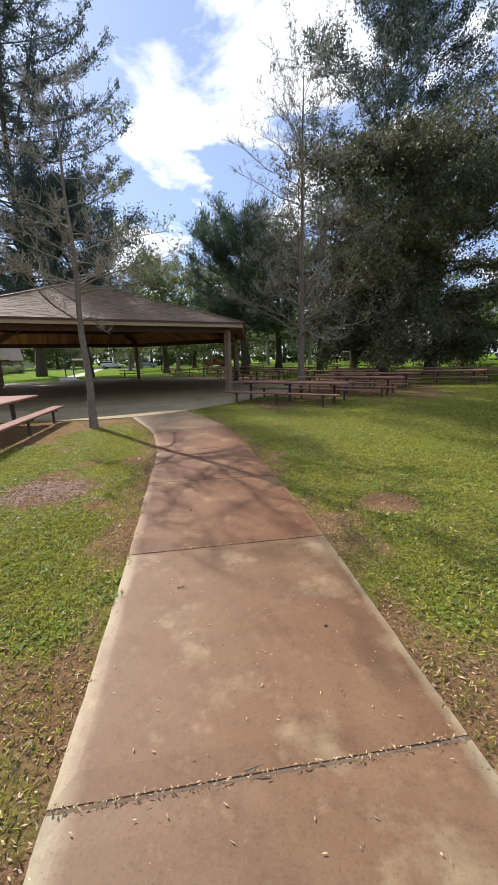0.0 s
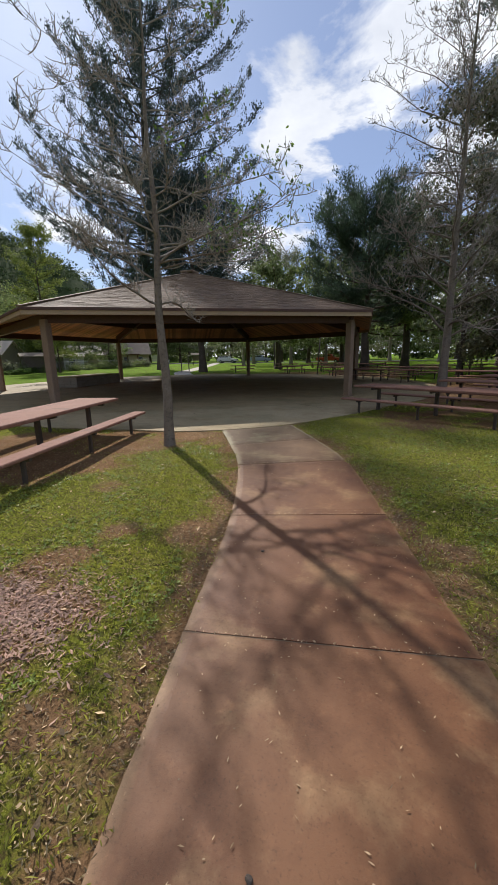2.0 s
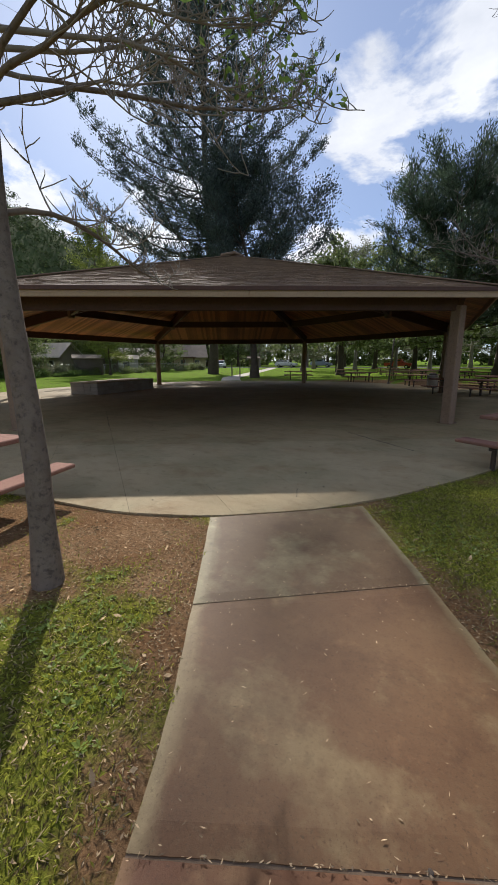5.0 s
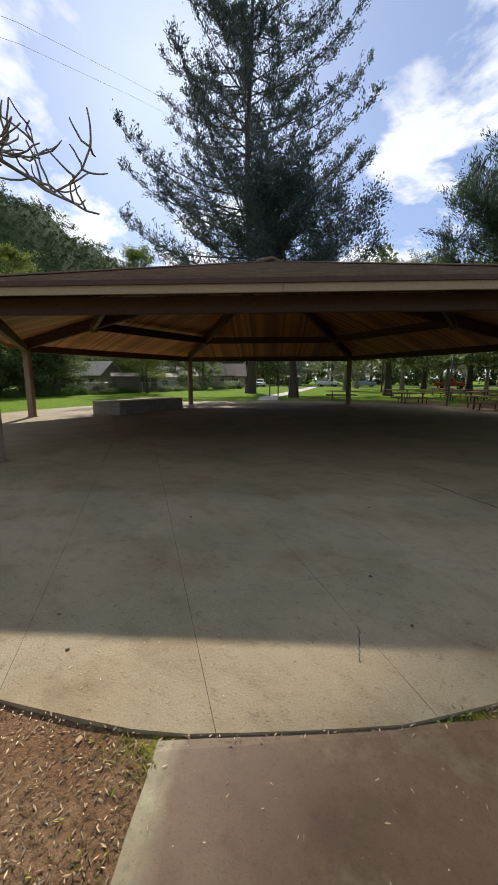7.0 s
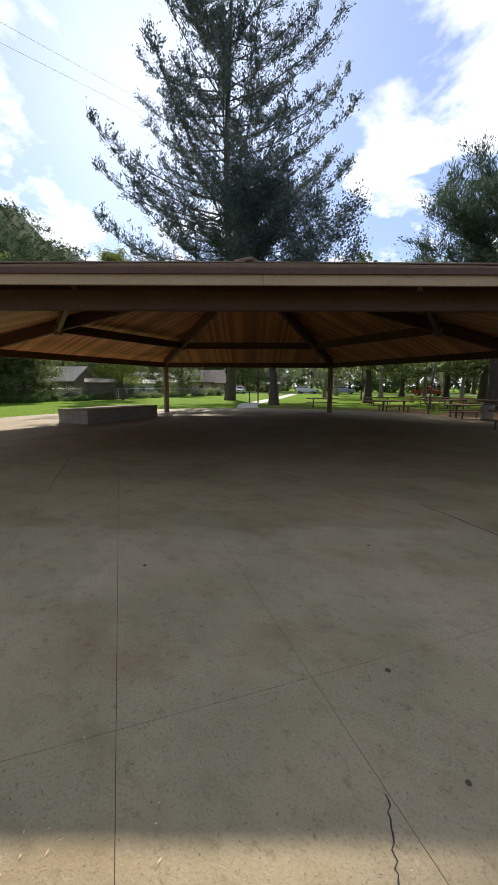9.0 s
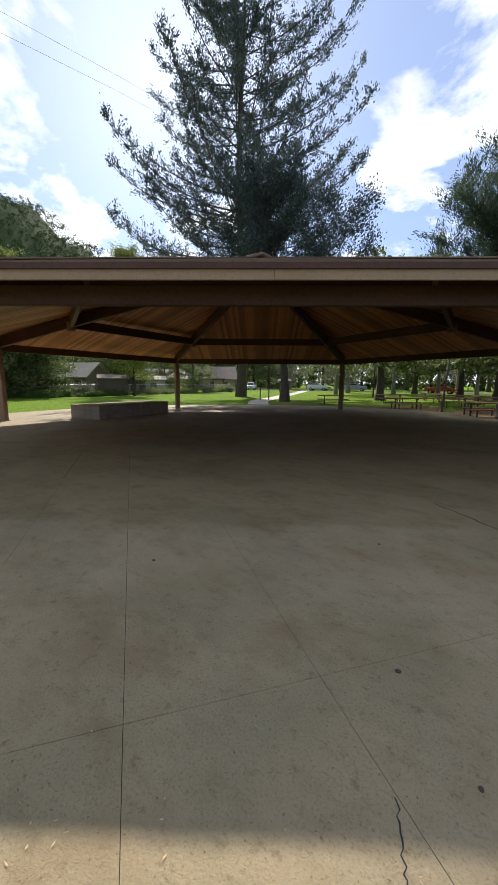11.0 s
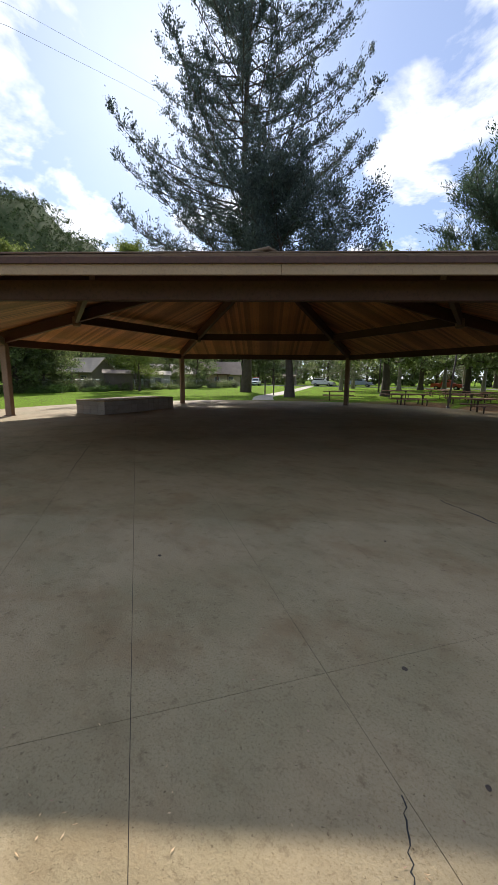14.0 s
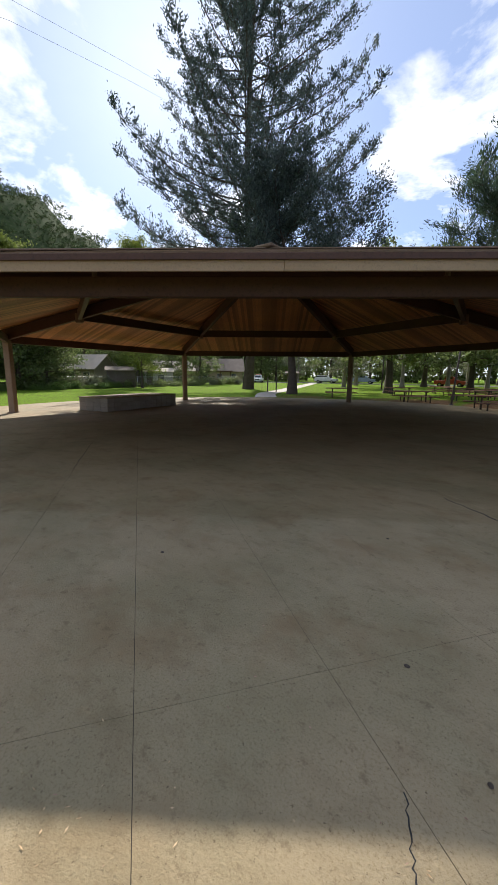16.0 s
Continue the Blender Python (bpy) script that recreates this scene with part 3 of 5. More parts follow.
def path_slab(ls, rs, last, seed, faded=0.0, tint=(1, 1, 1)):
    """One slab as a fine grid, its two long edges worn pale, its joints slightly ragged."""
    NA, NC = 16, 22

    def at(line, f):
        k = f * (len(line) - 1)
        i = min(int(k), len(line) - 2)
        return Vector((*line[i], 0)).lerp(Vector((*line[i + 1], 0)), k - i)
    V, W, F = [], [], []
    for j in range(NA + 1):
        for i in range(NC + 1):
            f = i / NC
            p = at(ls, j / NA).lerp(at(rs, j / NA), f)
            width = (at(rs, j / NA) - at(ls, j / NA)).length
            if j in (0, NA):
                p.y += 0.004 * noise.noise(Vector((p.x * 22, p.y * 22, seed)))
            if i in (0, NC):
                p.x += 0.010 * noise.noise(Vector((p.x * 5, p.y * 5, seed)))
            z = 0.002 * noise.noise(Vector((p.x * 3, p.y * 3, seed)))
            if i in (0, NC) or j in (0, NA):
                z -= 0.009
            V.append((p.x, p.y, z))
            el, er = f * width, (1 - f) * width
            W.append(faded + max(0.0, 0.8 - el / 0.17, 0.62 - er / 0.15))
    if last:
        q = slab_circle_cut([(v[0], v[1]) for v in V])
        V = [(x, y, v[2]) for (x, y), v in zip(q, V)]
    row = NC + 1
    for j in range(NA):
        for i in range(NC):
            F.append((j * row + i, j * row + i + 1, (j + 1) * row + i + 1, (j + 1) * row + i))
    ring = [i for i in range(row)] + [j * row + NC for j in range(1, NA + 1)] + [NA * row + i for i in range(NC - 1, -1, -1)] + [j * row for j in range(NA - 1, 0, -1)]
    base = len(V)
    V += [(V[k][0], V[k][1], -0.10) for k in ring]
    W += [W[k] for k in ring]
    n = len(ring)
    F += [(ring[k], base + k, base + (k + 1) % n, ring[(k + 1) % n]) for k in range(n)]
    me = mesh_of("path_slab", V, F, [M["path"]])
    a_ = me.attributes.new("wear", "FLOAT", "POINT")
    a_.data.foreach_set("value", W)
    c_ = me.attributes.new("tone", "FLOAT_COLOR", "POINT")
    c_.data.foreach_set("color", [*tint, 1.0] * len(V))
    return me


def pull(a, b, g):
    d = math.hypot(b[0] - a[0], b[1] - a[1])
    return (a[0] + (b[0] - a[0]) * g / d, a[1] + (b[1] - a[1]) * g / d)


for s in range(len(LEFT) - 1):
    ls, rs = L_EDGE[s * NSEG:(s + 1) * NSEG + 1], R_EDGE[s * NSEG:(s + 1) * NSEG + 1]
    g0, g1 = (0.011 if s == 3 else G), (0.011 if s == 2 else G)
    ls, rs = [pull(ls[0], ls[1], g0), *ls[1:-1], pull(ls[-1], ls[-2], g1)], [pull(rs[0], rs[1], g0), *rs[1:-1], pull(rs[-1], rs[-2], g1)]
    part("path_slab", path_slab(ls, rs, s == len(LEFT) - 2, s * 7.3, {7: 0.24, 8: 0.34}.get(s, 0.30 if s < 3 else 0.2 if s == 3 else 0.0), {3: (1.0, 0.98, 0.96), 4: (0.92, 0.74, 0.61), 5: (0.80, 0.60, 0.47), 6: (0.88, 0.67, 0.51), 7: (0.86, 0.82, 0.68), 8: (0.80, 0.86, 0.76)}.get(s, (0.97, 1.0, 1.02))), M["path"], path)

# ---- pavilion floor: panels with sawn joints ----
floor = tagged(new("floor"), "worn grey-brown concrete pavilion floor with sawn joints", "floor", kind="structure")
rim = [(CX + slab_radius(a) * math.cos(radians(a)), CY + slab_radius(a) * math.sin(radians(a))) for a in range(-180, 180, 1)]
part("joint_bed", bm_prism([(CX + (x - CX) * 0.998, CY + (y - CY) * 0.998) for x, y in rim], -0.12, -0.0025), M["floor_joint"], floor, "dark dirt in the joints")


def clip(poly, nx, ny, d):
    """Keeps the side nx*x + ny*y <= d of a polygon."""
    out = []
    for i, p in enumerate(poly):
        q = poly[(i + 1) % len(poly)]
        a, b = nx * p[0] + ny * p[1] - d, nx * q[0] + ny * q[1] - d
        if a <= 0:
            out.append(p)
        if a * b < 0:
            t = a / (a - b)
            out.append((p[0] + (q[0] - p[0]) * t, p[1] + (q[1] - p[1]) * t))
    return out


def area(poly):
    return 0.5 * abs(sum(p[0] * q[1] - q[0] * p[1] for p, q in zip(poly, poly[1:] + poly[:1])))


UX, UY, VX, VY = -0.79, 0.613, 0.613, 0.79
SU, SV, U0, V0, GAP = 3.2, 1.06, 10.08, 6.87, 0.0017
for iu in range(-12, 13):
    for iv in range(-16, 17):
        u0, v0 = U0 + iu * SU, V0 + iv * SV
        poly = clip(rim, UX, UY, u0 + SU - GAP)
        poly = clip(poly, -UX, -UY, -u0 - GAP) if len(poly) > 2 else []
        poly = clip(poly, VX, VY, v0 + SV - GAP) if len(poly) > 2 else []
        poly = clip(poly, -VX, -VY, -v0 - GAP) if len(poly) > 2 else []
        if len(poly) > 2 and area(poly) > 0.02:
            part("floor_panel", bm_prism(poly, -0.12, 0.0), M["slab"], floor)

# ---- pavilion ----
pavilion = tagged(new("pavilion"), "open six-sided timber picnic shelter with a low shingled roof", "pavilion")
for i in range(6):
    p = hex_at(i, HEX)
    bm = bm_box((0.26, 0.26, 2.95), (0, 0, 1.475), bevel=0.02)
    bm_box((0.34, 0.34, 0.03), (0, 0, 0.015), bevel=0.006, bm=bm)
    ob = part("post", bm, M["post"], pavilion)
    ob.matrix_basis = Matrix.Translation(p) @ Matrix.Rotation(radians(TURN_HEX + 60 * i), 4, "Z")
SLOPE = (Z_PEAK - Z_EAVE) / EAVE


def roof_z(r, drop=0.0):
    """Height of the roof's top along a hip, less drop."""
    return Z_PEAK - SLOPE * r - drop


for i in range(6):
    a, b = hex_at(i, HEX, 2.98), hex_at(i + 1, HEX, 2.98)
    part("eave_beam", bm_beam(a, b, 0.14, 0.30), M["beam"], pavilion)
    # hip timber, ring timbers and hanger plates
    o, n = hex_at(i, HEX + 0.1), hex_at(i, 0.25)
    part("hip_beam", bm_beam((o.x, o.y, roof_z(HEX + 0.1, 0.36)), (n.x, n.y, roof_z(0.25, 0.36)), 0.18, 0.42), M["beam"], pavilion)
    rr = 7.5
    a, b = hex_at(i, rr, roof_z(rr, 0.42)), hex_at(i + 1, rr, roof_z(rr, 0.42))
    part("ring_beam", bm_beam(a, b, 0.14, 0.36), M["beam"], pavilion)
    a = hex_at(i, rr, roof_z(rr, 0.52))
    ob = part("hanger", bm_box((0.30, 0.24, 0.40), (0, 0, 0), bevel=0.05), M["post"], pavilion, "pale timber hanger block")
    ob.matrix_basis = Matrix.Translation(a) @ Matrix.Rotation(radians(TURN_HEX + 60 * i), 4, "Z")
    # underside boards running up the slope
    A, B, C = hex_at(i, EAVE - 0.03, Z_EAVE - 0.10), hex_at(i + 1, EAVE - 0.03, Z_EAVE - 0.10), Vector((CX, CY, Z_PEAK - 0.10))
    along, mid = (B - A), (A + B) / 2
    up = C - mid
    nb = int(along.length / 0.15)
    V, F = [], []
    nrm = along.cross(up).normalized()
    for k in range(nb):
        t0, t1 = k / nb + 0.0003, (k + 1) / nb - 0.0003
        h0, h1 = 1 - abs(2 * t0 - 1), 1 - abs(2 * t1 - 1)
        q = [A + along * t0, A + along * t1, A + along * t1 + up * h1, A + along * t0 + up * h0]
        base = len(V)
        V += [p_ - nrm * 0.0 for p_ in q] + [p_ + nrm * 0.035 for p_ in q]
        F += [(base + 3, base + 2, base + 1, base), (base + 4, base + 5, base + 6, base + 7), (base, base + 1, base + 5, base + 4), (base + 1, base + 2, base + 6, base + 5), (base + 2, base + 3, base + 7, base + 6), (base + 3, base, base + 4, base + 7)]
    part("ceiling_lining", mesh_of("ceiling_lining", V, F, [M["deck"]]), M["deck"], pavilion, "orange-brown stained ceiling boards")["kind"] = "stuff"
    # shingle courses
    A, B, C = hex_at(i, EAVE + 0.05, Z_EAVE - 0.035), hex_at(i + 1, EAVE + 0.05, Z_EAVE - 0.035), Vector((CX, CY, Z_PEAK))
    along, mid = (B - A), (A + B) / 2
    up = C - mid
    nrm = along.cross(up).normalized()
    V, F = [], []
    nc = int(up.length / 0.145)
    rng = random.Random(40 + i)
    for k in range(nc):
        t0, t1 = k / nc, min(1.0, (k + 1.15) / nc)
        w = along.length * (1 - t0)
        ns = max(1, int(w / 0.33))
        off = rng.random() * 0.5
        for s in range(ns + 1):
            f0, f1 = max(0.0, (s - off) / ns), min(1.0, (s + 1 - off) / ns)
            if f1 - f0 < 0.004:
                continue
            lift, jig = 0.014 + rng.random() * 0.007, (rng.random() - 0.5) * 0.10 / nc
            tl = t0 + jig if k else t0

            def on(t, f):
                w_ = 1 - t
                return A + up * t + along * (0.5 * t + w_ * f)
            g0, g1 = f0 + 0.008 / max(w, 0.3), f1 - 0.008 / max(w, 0.3)
            q = [on(tl, g0) + nrm * lift, on(tl, g1) + nrm * lift, on(t1, g1) + nrm * 0.002, on(t1, g0) + nrm * 0.002, on(tl, g0) - nrm * 0.004, on(tl, g1) - nrm * 0.004]
            base = len(V)
            V += q
            F += [(base, base + 1, base + 2, base + 3), (base + 4, base + 5, base + 1, base), (base + 1, base + 5, base + 2), (base + 4, base, base + 3)]
    # roof sheet under the shingles
    base = len(V)
    V += [A, B, C, A - Vector((0, 0, 0.05)), B - Vector((0, 0, 0.05)), C - Vector((0, 0, 0.05))]
    F += [(base, base + 1, base + 2), (base + 5, base + 4, base + 3), (base + 3, base + 4, base + 1, base)]
    part("roof_panel", mesh_of("roof_panel", V, F, [M["shingle"]]), M["shingle"], pavilion, "grey-brown shingle courses")
    # hip cap
    part("hip_cap", bm_beam(hex_at(i, EAVE + 0.06, Z_EAVE + 0.0), (CX, CY, Z_PEAK + 0.03), 0.22, 0.035, 0.008), M["shingle"], pavilion)
    # fascia in two boards with a butt joint
    a, b = hex_at(i, EAVE + 0.0, Z_EAVE - 0.155), hex_at(i + 1, EAVE + 0.0, Z_EAVE - 0.155)
    d = (b - a).normalized()
    cut = a.lerp(b, 0.52)
    part("fascia_board", bm_beam(a, cut - d * 0.002, 0.045, 0.20, 0.005), M["fascia"], pavilion)
    part("fascia_board", bm_beam(cut + d * 0.002, b, 0.045, 0.20, 0.005), M["fascia"], pavilion)
    # dark metal edge over the fascia
    e0, e1 = hex_at(i, EAVE + 0.055, Z_EAVE - 0.075), hex_at(i + 1, EAVE + 0.055, Z_EAVE - 0.075)
    part("drip_edge", bm_beam(e0, e1, 0.03, 0.085, 0.004), M["beam"], pavilion, "dark roof edge strip")
part("roof_vent", bm_box((0.8, 0.8, 0.12), (CX, CY, Z_PEAK + 0.02), bevel=0.03), M["shingle"], pavilion, "flat cap on the peak")

# ---- block stage ----
stage = tagged(new("block_platform"), "low platform of grey concrete blocks with a smooth cap", "platform")
sx = Vector((-17.62, 19.42, 0))
ey = Vector((-0.17, 1.0, 0)).normalized()
ex = Vector((ey.y, -ey.x, 0)) * -1
stage.matrix_basis = Matrix.Translation(sx) @ Matrix((ex.to_3d(), ey.to_3d(), Vector((0, 0, 1)))).transposed().to_4x4()
W_, L_, BH = 1.75, 4.8, 0.19
part("core", bm_box((W_ - 0.06, L_ - 0.06, 0.57), (W_ / 2, L_ / 2, 0.285)), M["joint"], stage, "mortar")
bme = bpy.data.meshes.new("block")
b_ = bm_box((0.385, 0.10, BH - 0.008), bevel=0.006)
b_.to_mesh(bme)
b_.free()
bme.materials.append(M["block"])
for row in range(3):
    z = 0.095 + row * BH
    for side, length, put_at in ((0, L_, lambda s: (0.05, s, 90)), (1, L_, lambda s: (W_ - 0.05, s, 90)), (2, W_, lambda s: (s, 0.05, 0)), (3, W_, lambda s: (s, L_ - 0.05, 0))):
        n_b = round(length / 0.395)
        for k in range(n_b):
            s_ = (k + 0.5) * length / n_b
            x, y, rz = put_at(s_)
            ob = new("block", bme)
            ob.parent = stage
            ob.matrix_basis = pose(x, y, z, 0, 0, rz) @ Matrix.Diagonal((length / n_b / 0.395, 1, 1, 1))
part("cap", bm_box((W_ + 0.04, L_ + 0.04, 0.05), (W_ / 2, L_ / 2, 0.597), bevel=0.01), M["slab"], stage, "smooth pale cap")


# ---- picnic tables ----
def picnic_table(length=4.6, top_w=1.0, reach=1.0):
    """A long table with a bench along each side, all on steel legs."""
    t = new("picnic_table")
    part("tabletop", bm_box((length, top_w, 0.06), (0, 0, 0.73), bevel=0.012), M["wood_table"], t)
    for s in (-1, 1):
        part("bench", bm_box((length, 0.30, 0.05), (0, s * reach, 0.405), bevel=0.012), M["wood_table"], t)
    n = 3 if length > 3.5 else 2
    for k in range(n):
        x = (k / (n - 1) - 0.5) * (length - 1.1)
        bm = bm_box((0.09, 0.09, 0.74), (x, 0, 0.33), bevel=0.012)
        bm_box((0.07, top_w * 0.8, 0.06), (x, 0, 0.67), bevel=0.01, bm=bm)
        part("leg", bm, M["steel_dark"], t)
        for s in (-1, 1):
            bm = bm_box((0.06, 0.06, 0.42), (x, s * reach, 0.17), bevel=0.01)
            bm_box((0.055, 0.26, 0.05), (x, s * reach, 0.355), bevel=0.008, bm=bm)
            part("bench_leg", bm, M["steel_dark"], t)
    return t


def put_table(src, x, y, deg, label, group):
    ob = copy_thing(src, pose(x, y, -0.03, 0, 0, deg))
    return tagged(ob, label, "picnic table", group)


first = picnic_table()
first.matrix_basis = pose(-6.13, 7.14, -0.03, 0, 0, math.degrees(math.atan2(-0.968, 0.25)))
tagged(first, "long pink-brown picnic table with two benches beside a tree", "picnic table", "long picnic tables")
put_table(first, 1.02, 13.5, -29.4, "long brown picnic table with two benches at the lawn edge", "long picnic tables")
LONG = "long weathered picnic table with two benches on soil under trees"
for x, y, a in ((3.6, 16.3, -28), (5.4, 19.6, -27), (-1.0, 27.5, -24), (4.6, 24.6, -26), (1.0, 31.5, -22), (9.5, 21.4, -20), (11.0, 26.0, -18), (14.5, 22.5, -14), (3.4, 36.0, -20), (8.0, 37.5, -16), (18.0, 29.0, -10),
                (-3.6, 43.0, -20), (-7.0, 48.0, -18), (-1.5, 52.0, -16), (6.0, 47.0, -12)):
    put_table(first, x, y, a, LONG, "long picnic tables")
short = picnic_table(2.5, 0.8, 0.85)
short.matrix_basis = pose(-14.9, 38.6, -0.03, 0, 0, 25)
SHORT = "weathered wooden picnic table with two benches on bare soil"
tagged(short, SHORT, "picnic table", "picnic tables beyond the shelter")
put_table(first, -11.6, 7.3, -72, "long brown picnic table with two benches on bare soil", "long picnic tables")
for x, y, a in ((-9.0, 37.0, 30), (-4.2, 33.2, 25), (-6.6, 41.5, 20), (-12.0, 45.0, 28), (-10.0, 53.0, 20), (-17.5, 12.5, 60), (-23.5, 13.0, 75)):
    put_table(short, x, y, a, SHORT, "picnic tables beyond the shelter")


# ---- trees ----
def limb_path(p, d, length, n, rng, wob=0.12, up=0.0):
    pts, d = [p], d.normalized()
    for k in range(n):
        d = (d + Vector((rng.gauss(0, wob), rng.gauss(0, wob), rng.gauss(0, wob) + up))).normalized()
        pts.append(pts[-1] + d * length / n)
    return pts


def taper(r0, r1, n):
    return [r0 + (r1 - r0) * k / (n - 1) for k in range(n)]


def bare_tree(name, base, height, r0, limbs, seed, reach, lean=(0, 0), first_at=0.28, leaves=0, bark="bark_grey", label="", rise=0.2, twigs=6, group="", thick=0.34, slope=0.75, twig_r=0.0055, low_limbs=()):
    """A leafless tree: straight trunk, arching crooked limbs, forks and many upturned twigs, with a few early leaves."""
    rng = random.Random(seed)
    V, F = [], []
    n = 16
    trunk = [Vector((lean[0] * (k / n) ** 1.3 + 0.022 * math.sin(k * 1.1 + seed), lean[1] * (k / n) ** 1.3 + 0.022 * math.cos(k * 0.9 + seed), height * k / n)) for k in range(n + 1)]
    trunk[0] = Vector((0, 0, -0.15))
    rad = [r0 * (1.3 if k == 0 else 1.0) * (1 - 0.93 * (k / n) ** 0.95) for k in range(n + 1)]
    tube(V, F, trunk, rad, 12)
    TV, TF, tips = [], [], []
    for i in range(limbs + len(low_limbs)):
        f = first_at + (1 - first_at) * (i + 0.6 * rng.random()) / limbs
        if i >= limbs:
            f = low_limbs[i - limbs][0] / height
        kf = min(f, 0.995) * n
        k0 = min(int(kf), n - 1)
        p = trunk[k0].lerp(trunk[k0 + 1], kf - k0)
        az = i * 2.4 + rng.uniform(-0.5, 0.5)
        size = reach * (1.08 - slope * f) * rng.uniform(0.7, 1.25)
        d = Vector((math.cos(az), math.sin(az), rise + 0.55 * f * f + rng.uniform(-0.1, 0.25)))
        if i >= limbs:
            _, turn, size = low_limbs[i - limbs]
            d = Vector((math.cos(radians(turn)), math.sin(radians(turn)), 0.28))
        lp = limb_path(p, d, size, 9, rng, 0.12, -0.035)
        for q in range(6, 10):
            lp[q].z += size * 0.018 * (q - 5) ** 1.5
        lr = max(0.012, rad[k0] * thick)
        tube(V if lr > 0.02 else TV, F if lr > 0.02 else TF, lp, taper(lr, lr * 0.22, 10), 6)
        for j in range(2, 10):
            for s in range(2):
                dd = (lp[j] - lp[j - 1]).normalized()
                d2 = dd * 0.7 + Vector((rng.gauss(0, 0.6), rng.gauss(0, 0.6), rng.gauss(0.05, 0.4)))
                bl = size * rng.uniform(0.18, 0.36) * (1.1 - 0.05 * j)
                bp = limb_path(lp[j], d2, bl, 6, rng, 0.14, 0.09)
                tube(TV, TF, bp, taper(max(0.006, lr * 0.3 * (1.15 - j * 0.08)), 0.004, 7), 4)
                for q in range(twigs):
                    s0 = bp[rng.randint(1, 6)]
                    d3 = Vector((rng.gauss(0, 0.8), rng.gauss(0, 0.8), 0.35 + rng.gauss(0, 0.4)))
                    tp = limb_path(s0, d3, bl * rng.uniform(0.16, 0.4) + 0.05, 4, rng, 0.22, 0.24)
                    tube(TV, TF, tp, taper(twig_r, twig_r * 0.6, 5), 3)
                    tips.append(tp[-1])
    ob = new(name)
    ob.matrix_basis = Matrix.Translation(base)
    part("trunk", mesh_of("trunk", V, F, [M[bark]], True), M[bark], ob)
    tagged(part("branchwork", mesh_of("branchwork", TV, TF, [M["twig"]], True), M["twig"], ob), kind="stuff")
    if leaves:
        far = [t_ for t_ in tips if t_.x > 0.8] or tips
        c = np.array([tuple(rng.choice(far)) for _ in range(leaves)]) + np.random.normal(0, 0.06, (leaves, 3))
        tagged(part("foliage", quads_mesh("foliage", leaf_quads(c, 0.075, 0.036, -0.4), M["leaf_fresh"]), M["leaf_fresh"], ob, "sparse fresh leaves"), kind="stuff")
    return tagged(ob, label, "tree", group)


